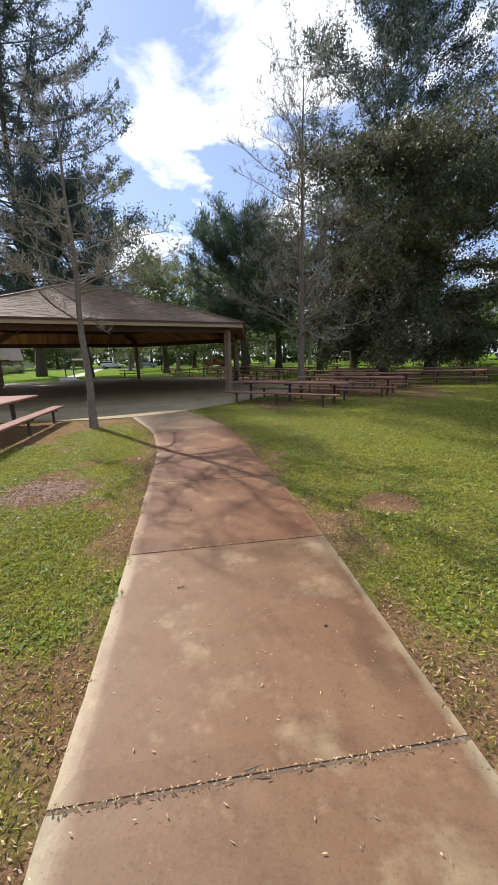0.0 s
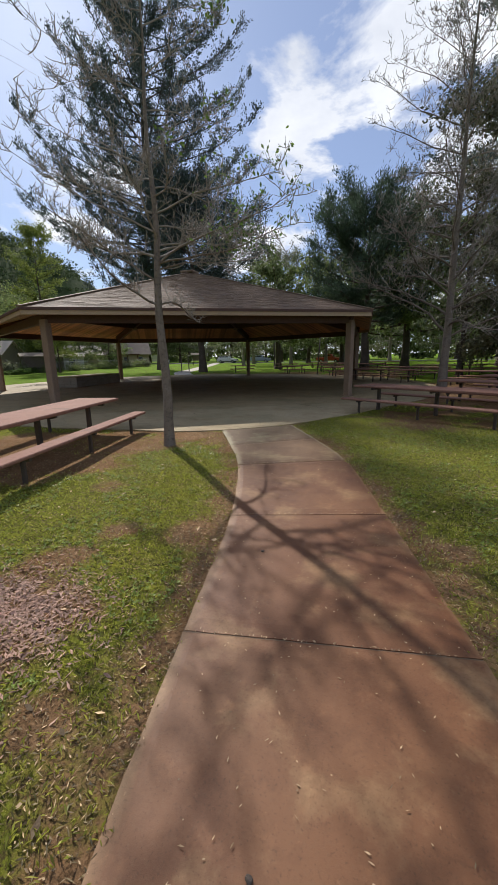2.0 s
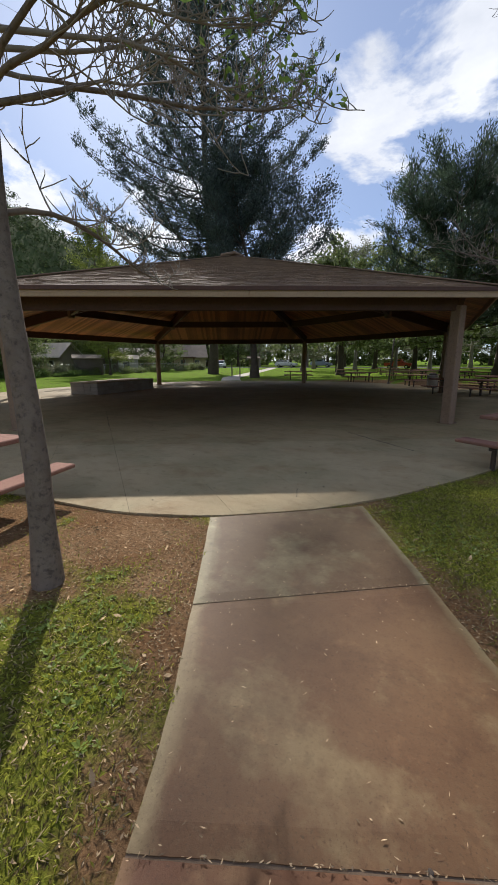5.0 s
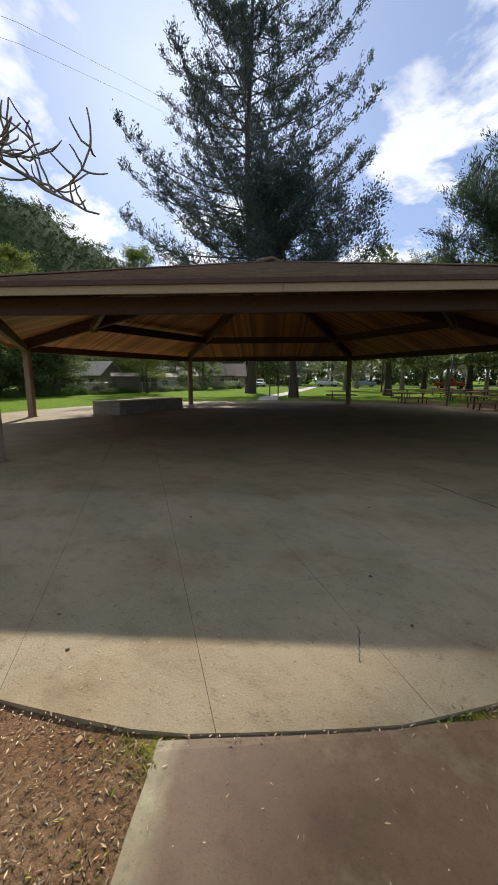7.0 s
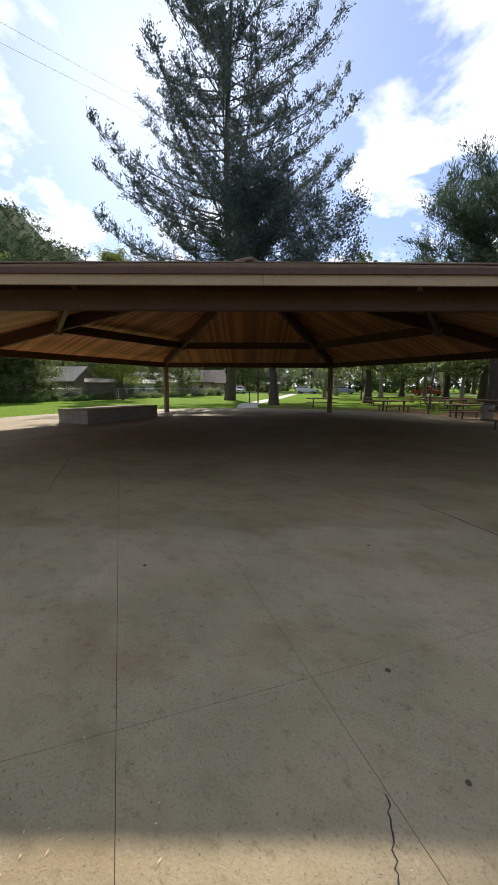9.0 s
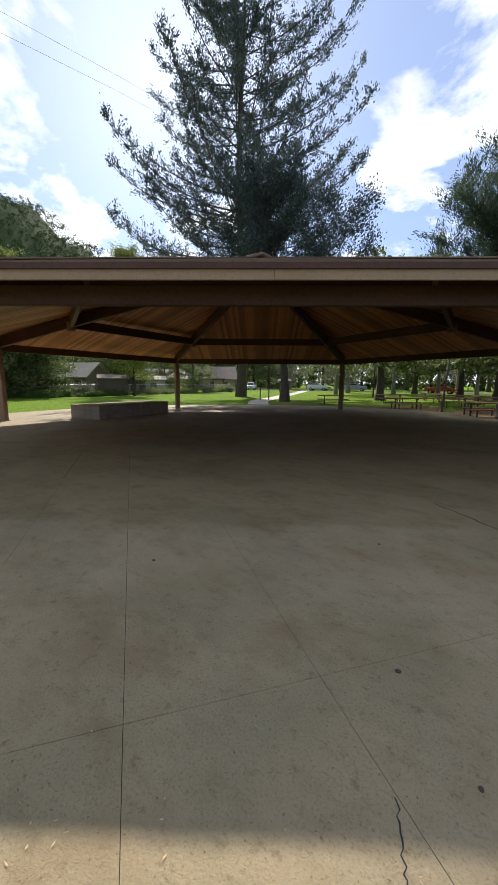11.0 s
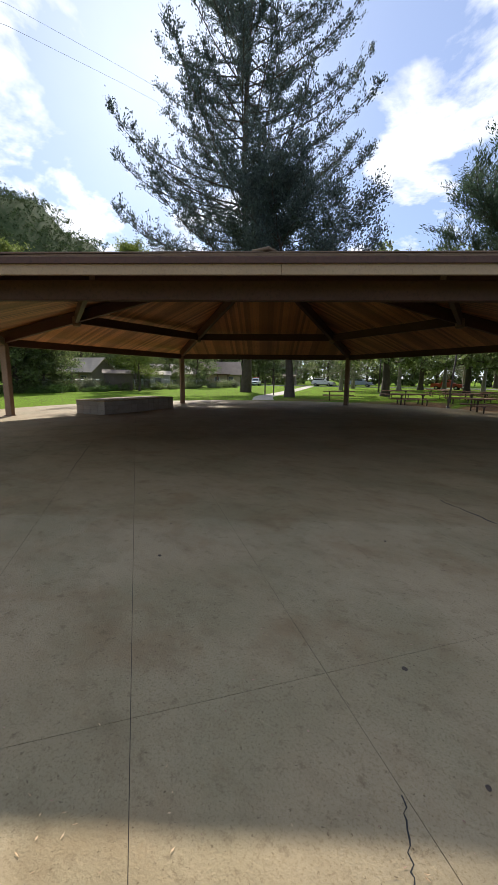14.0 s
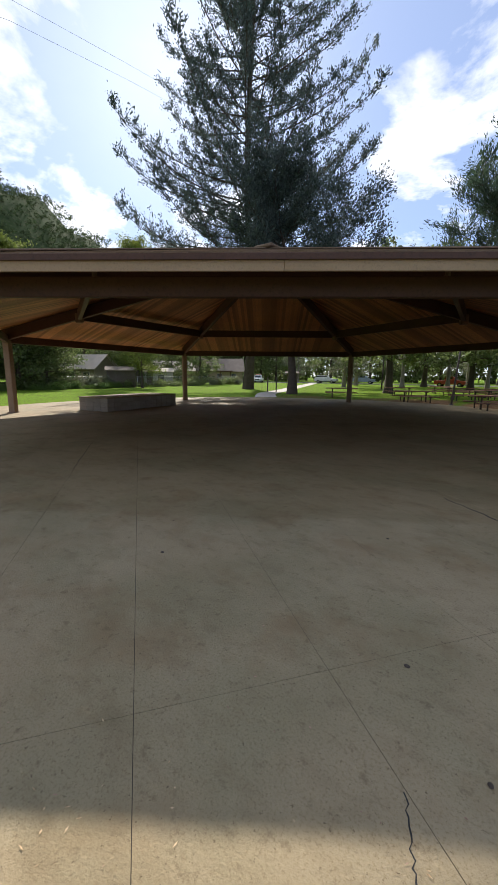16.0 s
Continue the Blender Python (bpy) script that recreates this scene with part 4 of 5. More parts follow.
def leafy_tree(name, base, height, r0, crown0, reach, seed, leaf, n_leaf, size, profile="round", limbs=26, curve=0.0, bark="bark_dark", label="", lean=(0, 0), clump=0.9, slim=0.4, group="", spare=0.0, up=0.1, needle=False, twiggy=True):
    """Trunk, limbs and foliage gathered in clumps along the limbs, with gaps between them."""
    rng = random.Random(seed)
    V, F = [], []
    n = 12
    trunk = [Vector((lean[0] * (k / n) ** 2 + 0.006 * height * math.sin(k * 0.8 + seed) * min(1, k / 3), lean[1] * (k / n) ** 2 + 0.006 * height * math.cos(k * 0.7 + seed) * min(1, k / 3), height * 0.96 * k / n)) for k in range(n + 1)]
    trunk[0].z = -0.2
    tube(V, F, trunk, [r0 * (1.45 if k == 0 else 1.0) * (1 - 0.92 * k / n) for k in range(n + 1)], 9)
    C, Dn = [], []
    for i in range(limbs):
        g = (i + rng.random()) / limbs
        z = crown0 + (height - crown0) * g
        kf = min(z / (height * 0.96), 0.99) * n
        k0 = int(kf)
        p = trunk[k0].lerp(trunk[k0 + 1], kf - k0)
        prof = math.sqrt(max(0.04, 1 - (2 * g - 0.85) ** 2 * 0.75)) if profile == "round" else (1.0 - 0.68 * g) if profile == "cone" else (0.55 + 0.45 * math.sin(math.pi * min(1, 0.15 + g)))
        ln = reach * prof * rng.uniform(0.72, 1.15)
        az = i * 2.399 + rng.uniform(-0.4, 0.4)
        d = Vector((math.cos(az), math.sin(az), (0.15 if profile == "cone" else -0.15 + 0.9 * g)))
        lp = limb_path(p, d, ln, 8, rng, 0.09, curve * 0.12)
        lr = max(0.03, r0 * (1 - 0.8 * g) * 0.3)
        tube(V, F, lp, taper(lr, lr * 0.2, 9), 5)
        for j in range(2, 9):
            w = 1.0 if j > 3 else 0.6
            for s in range(6 if profile == "cone" else 3):
                if rng.random() < spare + (0.05 * g if profile == "cone" else 0):
                    continue
                side = (lp[j] - lp[j - 1]).normalized() + Vector((rng.gauss(0, 0.8), rng.gauss(0, 0.8), rng.gauss(0.15 + 0.3 * curve, 0.4)))
                bp = limb_path(lp[j], side, ln * rng.uniform(0.10, 0.26) + 0.3, 3, rng, 0.2, curve * 0.15)
                if twiggy:
                    tube(V, F, bp, taper(lr * 0.3, lr * 0.08, 4), 3)
                for q in bp[1:]:
                    C.append((q.x, q.y, q.z, clump * rng.uniform(0.5, 1.0) * w))
                    Dn.append(tuple((bp[-1] - bp[0]).normalized()))
    C, Dn = np.array(C), np.array(Dn)
    pick = np.random.randint(0, len(C), n_leaf)
    pos = C[pick, :3] + np.random.normal(size=(n_leaf, 3)) * C[pick, 3:4] * np.array([0.42, 0.42, 0.34])
    ob = new(name)
    ob.matrix_basis = Matrix.Translation(base)
    part("trunk", mesh_of("trunk", V, F, [M[bark]], True), M[bark], ob)
    part("crown", quads_mesh("crown", leaf_quads(pos, size, size * slim, up, Dn[pick] if needle else None), M[leaf]), M[leaf], ob)
    return tagged(ob, label, "tree", group)


near_tree = bare_tree("young_tree", (-4.06, 8.28, -0.03), 7.6, 0.098, 20, 5, 2.9, lean=(-0.12, 0.12), low_limbs=((2.6, 88, 1.75), (3.5, 68, 2.2), (3.4, 102, 2.3), (3.2, 34, 2.4), (3.3, 15, 2.4), (3.6, 55, 2.4), (4.1, 5, 2.2), (4.5, 42, 2.0), (3.0, 215, 2.3), (3.4, 180, 2.5), (2.6, 250, 1.9), (3.8, 235, 2.2)), leaves=800, label="young nearly leafless tree with grey bark beside the path", first_at=0.42, rise=0.12, twigs=7)
bare_tree("young_tree", (-14.3, 10.9, -0.03), 5.5, 0.07, 12, 44, 1.6, lean=(-1.0, 0.5), first_at=0.5, label="thin leaning young tree trunk beside the shelter", twigs=3)
bare_tree("bare_tree", (1.9, 21.5, -0.03), 16.0, 0.19, 58, 11, 4.6, first_at=0.14, label="tall bare tree with pale fine twigs among picnic tables", rise=0.4, twigs=7, slope=0.55, twig_r=0.010)
bare_tree("bare_tree", (4.2, 34.0, -0.03), 15.0, 0.22, 34, 23, 4.6, first_at=0.3, bark="bark_dark", label="slender bare tree behind the picnic tables", rise=0.7, twigs=3, slope=0.5)

TALL_PROFILE = ((0.0, 8.5), (0.12, 11.6), (0.40, 12.0), (0.5, 10.2), (0.7, 8.8), (0.8, 7.6), (0.9, 4.5), (1.0, 0.8))


def tall_conifer(base, height, r0, crown0, limbs, seed, leaf, label):
    """A tall open conifer: limbs that leave level and sweep up at their ends, small tufts of needles along their side twigs, and sky between them."""
    rng = random.Random(seed)
    V, F = [], []
    n = 14
    trunk = [Vector((0.25 * math.sin(k * 0.7), 0.25 * math.cos(k * 0.6), height * k / n)) for k in range(n + 1)]
    trunk[0] = Vector((0, 0, -0.2))
    tube(V, F, trunk, [r0 * (1.4 if k == 0 else 1.0) * (1 - 0.95 * k / n) for k in range(n + 1)], 9)
    C, D = [], []
    for i in range(limbs):
        g = ((i + rng.random()) / limbs) ** 1.22
        kf = min((crown0 + (height - crown0) * g) / height, 0.985) * n
        k0 = int(kf)
        p = trunk[k0].lerp(trunk[k0 + 1], kf - k0)
        reach = float(np.interp(g, [a for a, _ in TALL_PROFILE], [b for _, b in TALL_PROFILE])) * rng.choice((0.6, 0.8, 0.92, 1.0, 1.08, 1.16))
        az, steps = i * 2.399 + rng.uniform(-0.45, 0.45), 11
        # limbs halfway up this flank are cut short so sunlight reaches the path
        thin = 0.535 < g < 0.72 and math.cos(az - radians(205)) > 0.25
        reach *= 0.62 if thin else 1.0
        tilt, end = rng.uniform(-0.12, 0.18) + 0.35 * g, rng.uniform(0.8, 1.25)
        lp = [p]
        for k in range(steps):
            e = tilt + (end - tilt) * (k / steps) ** 2.0
            az += rng.gauss(0, 0.05)
            lp.append(lp[-1] + Vector((math.cos(az) * math.cos(e), math.sin(az) * math.cos(e), math.sin(e))) * reach * 1.16 / steps)
        lr = max(0.035, r0 * (1 - 0.8 * g) * 0.26)
        tube(V, F, lp, taper(lr, 0.015, steps + 1), 5)
        for k in range(2, steps + 1):
            dd = (lp[k] - lp[k - 1]).normalized()
            for s in range(4 if k > 3 else 2):
                side = dd * 0.7 + Vector((rng.gauss(0, 0.8), rng.gauss(0, 0.8), 0.22 + rng.gauss(0, 0.5)))
                ln = (0.3 + 0.19 * reach * (1.15 - 0.75 * k / steps)) * rng.uniform(0.5, 1.2)
                bp = limb_path(lp[k], side, ln, 4, rng, 0.16, 0.14)
                tube(V, F, bp, taper(0.022, 0.008, 5), 3)
                for q in range(1, 5):
                    if rng.random() < 0.10 + 0.2 * g:
                        continue
                    C.append((*bp[q], rng.uniform(0.12, 0.25)))
                    D.append(tuple((bp[q] - bp[q - 1]).normalized()))
            if k > 5:
                C.append((*lp[k], 0.16))
                D.append(tuple(dd))
    C, D = np.array(C), np.array(D)
    pick = np.repeat(np.arange(len(C)), 9)
    pos = C[pick, :3] + np.random.normal(size=(len(pick), 3)) * C[pick, 3:4]
    ob = new("conifer_tree")
    ob.matrix_basis = Matrix.Translation(base)
    part("trunk", mesh_of("trunk", V, F, [M["bark_dark"]], True), M["bark_dark"], ob)
    part("crown", quads_mesh("crown", leaf_quads(pos, 0.24, 0.105, 0.2, D[pick]), M[leaf]), M[leaf], ob)
    return tagged(ob, label, "tree")


tall_conifer((-30.6, 47.4, -0.05), 57.0, 0.55, 8.0, 185, 3, "leaf_conifer", "very tall feathery conifer with upturned limbs behind the shelter")
leafy_tree("conifer_tree", (-20.3, 40.2, -0.05), 18.5, 0.40, 4.0, 7.4, 8, "leaf_conifer", 100000, 0.20, "round", 42, 0.6, label="dark bushy conifer beside the tall one", clump=1.2, slim=0.5, spare=0.05, needle=True, lean=(-3.0, 1.0))
leafy_tree("pine_tree", (-3.4, 44.2, -0.05), 14.6, 0.45, 5.0, 7.2, 14, "leaf_pine", 95000, 0.32, "round", 48, 0.4, label="broad dark green pine beyond the shelter", clump=0.9, slim=0.18, spare=0.08, needle=True, up=0.25)
leafy_tree("oak_tree", (8.65, 30.0, -0.03), 15.0, 0.42, 2.6, 7.6, 21, "leaf_oak", 90000, 0.22, "round", 48, -0.35, label="dense dark evergreen oak with drooping branches", clump=1.25, slim=0.5, spare=0.15)
leafy_tree("oak_tree", (13.6, 33.3, -0.03), 17.0, 0.48, 2.4, 8.6, 25, "leaf_oak", 90000, 0.23, "round", 50, -0.3, label="dense dark evergreen oak spreading over picnic tables", clump=1.3, slim=0.5, spare=0.15)
leafy_tree("gum_tree", (15.5, 55.0, -0.05), 40.0, 0.7, 14.0, 13.5, 31, "leaf_conifer", 80000, 0.38, "round", 44, 0.3, label="tall airy tree with a dark crown behind the oaks", clump=1.6, slim=0.35, spare=0.35)

# ---- far ground: walk and road ----
def strip(name, pts, width, z, mat, label, category):
    c = [Vector((*p, 0)) for p in spline(pts, 8)]
    V, F = [], []
    for i, p in enumerate(c):
        d = (c[min(i + 1, len(c) - 1)] - c[max(i - 1, 0)]).normalized()
        n = Vector((-d.y, d.x, 0)) * width / 2
        for q, dz in ((p + n * 1.02, z - 0.14), (p + n, z), (p - n, z), (p - n * 1.02, z - 0.14)):
            V.append((q.x, q.y, dz))
    for i in range(len(c) - 1):
        for k in range(3):
            a = i * 4 + k
            F.append((a + 1, a, a + 4, a + 5))
    return tagged(new(name, mesh_of(name, V, F, [mat])), label, category, kind="structure")


strip("pavement", [(-19.2, 34.2), (-22.6, 39.6), (-25.0, 46.0), (-29.0, 56.0), (-35.5, 72.0), (-43.0, 90.0)], 1.7, 0.0, M["walk"], "pale concrete walk leading away between the trees", "path")
strip("road", [(-160, 84), (-90, 88), (-50, 93), (-10, 99), (40, 108), (130, 118)], 9.0, 0.0, M["road"], "sunlit asphalt park road", "road")


# ---- buildings ----
def gable_house(name, at, deg, size, wall_h, roof_h, wall, roof, label, windows=2, over=0.5, door=True):
    """A house with four walls, a gabled roof with eaves, windows in frames and a door."""
    w, d = size
    ob = new(name)
    ob.matrix_basis = pose(*at, 0, 0, deg)
    bm = bmesh.new()
    prof = [(-d / 2, 0), (d / 2, 0), (d / 2, wall_h), (0, wall_h + roof_h * 0.97), (-d / 2, wall_h)]
    a = [bm.verts.new((-w / 2, y, z)) for y, z in prof]
    b = [bm.verts.new((w / 2, y, z)) for y, z in prof]
    bm.faces.new(a[::-1])
    bm.faces.new(b)
    for i in range(5):
        bm.faces.new((a[i], a[(i + 1) % 5], b[(i + 1) % 5], b[i]))
    bmesh.ops.recalc_face_normals(bm, faces=bm.faces)
    part("wall", bm, M[wall], ob)
    k = roof_h / (d / 2)
    for s in (-1, 1):
        lo = Vector((0, s * (d / 2 + over), wall_h - over * k + 0.06))
        hi = Vector((0, 0, wall_h + roof_h + 0.06))
        ln = (hi - lo).length
        ang = math.atan2(hi.z - lo.z, -s * (d / 2 + over))
        part("roof", bm_box((w + 2 * over, ln + 0.05, 0.12), (lo + hi) / 2, Euler((ang if s < 0 else ang, 0, 0)).to_matrix(), 0.02), M[roof], ob)
    for i in range(windows):
        x = (i + 0.5) / windows * w * 0.86 - w * 0.43 + (0.35 if door else 0)
        fr = part("window", bm_box((1.15, 0.10, 1.05), (x, -d / 2 - 0.02, wall_h * 0.55), bevel=0.015), M["wall_white"], ob, "white framed window")
        part("pane", bm_box((0.95, 0.02, 0.85), (x, -d / 2 - 0.075, wall_h * 0.55)), M["glass_dark"], fr)
    if door:
        part("door", bm_box((0.95, 0.08, 2.05), (-w * 0.43 + 0.55, -d / 2 - 0.02, 1.04), bevel=0.015), M["wall_dark"], ob)
    return tagged(ob, label, "house")


gable_house("house", (-58.5, 43.5, -0.05), 20, (6, 5.5), 2.6, 1.9, "wall_tan", "roof_pale", "tan bungalow with a bright pale roof behind shrubs")
gable_house("shed", (-45.0, 39.6, -0.05), 56, (3.4, 2.6), 2.1, 0.4, "wall_dark", "roof_brown", "low dark wooden garden shed by the fence", 0, 0.2)
gable_house("shed", (-51.0, 50.8, -0.05), 52, (4.4, 3.0), 2.1, 0.5, "wall_white", "roof_pale", "small white garden shed behind the fence", 1, 0.2)
gable_house("house", (-60.0, 62.5, -0.05), 50, (7, 6), 2.6, 1.6, "wall_tan", "roof_pale", "small tan house with a pale roof edge", 1)
gable_house("house", (-61.5, 77.5, -0.05), 42, (11, 8), 2.7, 2.6, "wall_tan", "roof_brown", "tan house with a brown shingled roof across the lawn", 3)


def pergola(at, deg):
    ob = new("pergola")
    ob.matrix_basis = pose(*at, 0, 0, deg)
    for x in (-2.2, 0, 2.2):
        for y in (-1, 1):
            part("post", bm_box((0.14, 0.14, 2.4), (x, y, 1.2), bevel=0.01), M["beam"], ob)
    for y in (-1, 1):
        part("beam", bm_box((5.2, 0.10, 0.2), (0, y, 2.45), bevel=0.01), M["beam"], ob)
    for k in range(9):
        part("slat", bm_box((0.07, 2.8, 0.12), (-2.4 + k * 0.6, 0, 2.6), bevel=0.008), M["beam"], ob)
    return tagged(ob, "red-brown wooden garden pergola in front of a house", "pergola")


pergola((-56.0, 72.0, -0.05), 42)


def kiosk(at, deg):
    ob = new("notice_kiosk")
    ob.matrix_basis = pose(*at, 0, 0, deg)
    for x in (-0.9, 0.9):
        part("post", bm_box((0.12, 0.12, 2.2), (x, 0, 1.1), bevel=0.01), M["wall_dark"], ob)
    part("board", bm_box((1.7, 0.08, 1.0), (0, 0, 1.45), bevel=0.01), M["wall_dark"], ob, "dark notice board")
    for s in (-1, 1):
        part("roof", bm_box((2.5, 0.8, 0.06), (0, s * 0.32, 2.3), Euler((-s * 0.45, 0, 0)).to_matrix(), 0.01), M["roof_brown"], ob)
    return tagged(ob, "dark wooden notice kiosk with a small roof", "kiosk")


kiosk((-38.2, 71.5, -0.05), 30)
for x, y, h in ((-23.9, 41.6, 1.55), (-23.2, 42.1, 1.5)):
    ob = new("marker_post")
    ob.matrix_basis = pose(x, y, -0.1)
    part("post", bm_box((0.10, 0.10, h + 0.1), (0, 0, h / 2), bevel=0.012), M["wall_dark"], ob)
    part("cap", bm_box((0.12, 0.12, 0.03), (0, 0, h + 0.06), bevel=0.008), M["steel_dark"], ob)
    tagged(ob, "short dark wooden marker post on the lawn", "post", "marker posts")


def fence(pts):
    """Chain-link: posts, a top rail and crossed wires."""
    ob = new("chain_link_fence")
    P = [Vector((*p, 0)) for p in pts]
    for a, b in zip(P, P[1:]):
        ln = (b - a).length
        n = max(1, int(ln / 3.0))
        d = (b - a).normalized()
        for k in range(n):
            V, F = [], []
            p = a.lerp(b, k / n)
            tube(V, F, [p + Vector((0, 0, -0.1)), p + Vector((0, 0, 1.32))], [0.035, 0.035], 6)
            part("post", mesh_of("post", V, F, [M["galv"]], True), M["galv"], ob)
        V, F = [], []
        tube(V, F, [a + Vector((0, 0, 1.28)), b + Vector((0, 0, 1.28))], [0.028, 0.028], 6)
        part("rail", mesh_of("rail", V, F, [M["galv"]], True), M["galv"], ob)
        q = []
        m = int(ln / 0.18)
        for k in range(m):
            for s in (-1, 1):
                p0, p1 = a + d * (k * 0.18), a + d * (k * 0.18 + s * 0.6)
                z0, z1 = Vector((0, 0, 0.02)), Vector((0, 0, 1.26))
                w = d * 0.006
                q.append([p0 + z0 - w, p0 + z0 + w, p1 + z1 + w, p1 + z1 - w])
        tagged(part("wire_mesh", quads_mesh("wire_mesh", np.array(q), M["galv"]), M["galv"], ob), kind="stuff")
    return tagged(ob, "grey chain-link fence along the back gardens", "fence")


fence([(-47.5, 12.0), (-46.5, 24.8), (-46.2, 36.0), (-47.0, 50.7), (-49.1, 69.0)])


# ---- vehicles ----
def vehicle(name, at, deg, paint, label, kind="pickup", bar=False):
    """Body, cab with windows, wheels with rims, lamps, bumper."""
    ob = new(name)
    ob.matrix_basis = pose(*at, 0, 0, deg)

    def lofted(profile, half, inset):
        bm = bmesh.new()
        a = [bm.verts.new((x, -half + inset * max(0, (z - 1.0)), z)) for x, z in profile]
        b = [bm.verts.new((x, half - inset * max(0, (z - 1.0)), z)) for x, z in profile]
        bm.faces.new(a)
        bm.faces.new(b[::-1])
        n = len(profile)
        for i in range(n):
            bm.faces.new((a[(i + 1) % n], a[i], b[i], b[(i + 1) % n]))
        bmesh.ops.recalc_face_normals(bm, faces=bm.faces)
        bmesh.ops.bevel(bm, geom=bm.edges[:], offset=0.05, segments=2, affect="EDGES")
        return bm
    part("body", lofted([(-2.6, 0.45), (2.5, 0.45), (2.62, 0.7), (2.5, 1.0), (1.2, 1.12), (-2.6, 1.12)], 0.95, 0), M[paint], ob)
    cab = [(1.25, 1.08), (0.55, 1.78), (-0.7, 1.82), (-0.95, 1.08)] if kind == "pickup" else [(1.25, 1.08), (0.55, 1.76), (-2.1, 1.78), (-2.5, 1.08)]
    part("cab", lofted(cab, 0.88, 0.22), M[paint], ob)
    back = -0.75 if kind == "pickup" else -2.2
    part("windscreen", bm_box((0.02, 1.35, 0.66), (0.97, 0, 1.42), Euler((0, radians(-45), 0)).to_matrix(), 0.004), M["glass_dark"], ob)
    for s in (-1, 1):
        part("side_window", bm_box((0.45 - back, 0.02, 0.40), ((0.45 + back) / 2, s * 0.80, 1.48), Euler((s * -0.2, 0, 0)).to_matrix(), 0.004), M["glass_dark"], ob)
        part("headlight", bm_box((0.08, 0.34, 0.16), (2.58, s * 0.68, 0.86), bevel=0.02), M["lens"], ob)
        part("mirror", bm_box((0.10, 0.20, 0.16), (0.95, s * 1.04, 1.2), bevel=0.03), M["rubber"], ob)
        for x in (-1.6, 1.6):
            V, F = [], []
            tube(V, F, [Vector((x, s * 0.72, 0.36)), Vector((x, s * 0.98, 0.36))], [0.36, 0.36], 18)
            F.append(tuple(range(17, -1, -1)))
            w = part("wheel", mesh_of("wheel", V, F, [M["rubber"]]), M["rubber"], ob)
            V, F = [], []
            tube(V, F, [Vector((x, s * 0.96, 0.36)), Vector((x, s * 1.0, 0.36))], [0.21, 0.19], 14)
            F.append(tuple(range(13, -1, -1)))
            part("rim", mesh_of("rim", V, F, [M["chrome"]]), M["chrome"], w)
    part("grille", bm_box((0.05, 1.0, 0.22), (2.60, 0, 0.80), bevel=0.01), M["rubber"], ob)
    part("bumper", bm_box((0.16, 1.9, 0.16), (2.64, 0, 0.52), bevel=0.03), M["chrome"], ob)
    if bar:
        part("light_bar", bm_box((0.3, 1.2, 0.13), (0.0, 0, 1.89), bevel=0.03), M["lens_red"], ob, "orange-red roof light bar")
    return tagged(ob, label, "vehicle")


vehicle("pickup_truck", (-54.4, 84.0, -0.04), -62, "paint_white", "white pickup truck with a light bar parked facing the lawn", bar=True)
vehicle("parked_car", (-60.5, 83.5, -0.04), -60, "paint_blue", "grey parked car beside a white truck", "wagon")
vehicle("parked_car", (-33.0, 95.0, 0.0), 8, "paint_blue", "grey-blue parked car on the park road", "wagon")
vehicle("pickup_truck", (-14.0, 86.0, -0.04), -5, "paint_red", "red pickup truck parked among trees", "pickup")
vehicle("parked_car", (-41.0, 92.5, 0.0), 5, "paint_white", "white parked car on the park road", "wagon")

# ---- litter bin, pole ----
V, F = [], []
tube(V, F, [Vector((0, 0, z)) for z in (0, 0.05, 0.75, 0.80)], [0.26, 0.28, 0.30, 0.27], 20)
bin_ = tagged(new("litter_bin"), "round grey concrete litter bin beside picnic tables", "litter bin")
bin_.matrix_basis = pose(-3.4, 31.6, -0.03)
part("drum", mesh_of("drum", V, F, [M["block"]]), M["block"], bin_)
V, F = [], []
tube(V, F, [Vector((0, 0, z)) for z in (0.80, 0.86, 0.90)], [0.24, 0.22, 0.10], 20)
part("lid", mesh_of("lid", V, F, [M["steel_dark"]]), M["steel_dark"], bin_, "dark metal lid")
for x, y, h, r, lab in ((-6.6, 35.6, 6.0, 0.06, "thin dark steel pole leaning beside picnic tables"), (-18.4, 60.5, 5.0, 0.10, "dark slender lamp pole on the lawn")):
    V, F = [], []
    tube(V, F, [Vector((0, 0, 0)), Vector((0.05, 0, h))], [r, r * 0.8], 8)
    ob = tagged(new("steel_pole"), lab, "pole")
    ob.matrix_basis = pose(x, y, -0.1, 0, 3 if h > 5.5 else 0, 0)
    part("shaft", mesh_of("shaft", V, F, [M["steel_dark"]], True), M["steel_dark"], ob)
    V, F = [], []
    tube(V, F, [Vector((0, 0, 0)), Vector((0, 0, 0.16))], [r * 2.2, r * 1.8], 8)
    part("base", mesh_of("base", V, F, [M["steel_dark"]], True), M["steel_dark"], ob)

# ---- overhead wires ----
for dz in (0.0, -1.9):
    V, F = [], []
    line = [Vector((x, y, z + dz)) for x, y, z in ((-44.0, 8.0, 28.0), (-48.2, 31.1, 37.7), (-51.5, 47.3, 42.9), (-50.0, 80.0, 47.0), (-46.0, 116.0, 49.6), (-39.3, 145.0, 49.2))]
    fine = []
    for p, q in zip(line, line[1:]):
        fine += [p.lerp(q, k / 5) for k in range(5)]
    tube(V, F, fine, [0.015] * len(fine), 4)
    tagged(new("overhead_wire", mesh_of("overhead_wire", V, F, [M["galv"]])), "thin overhead wire across the sky", "cable", "overhead wires")

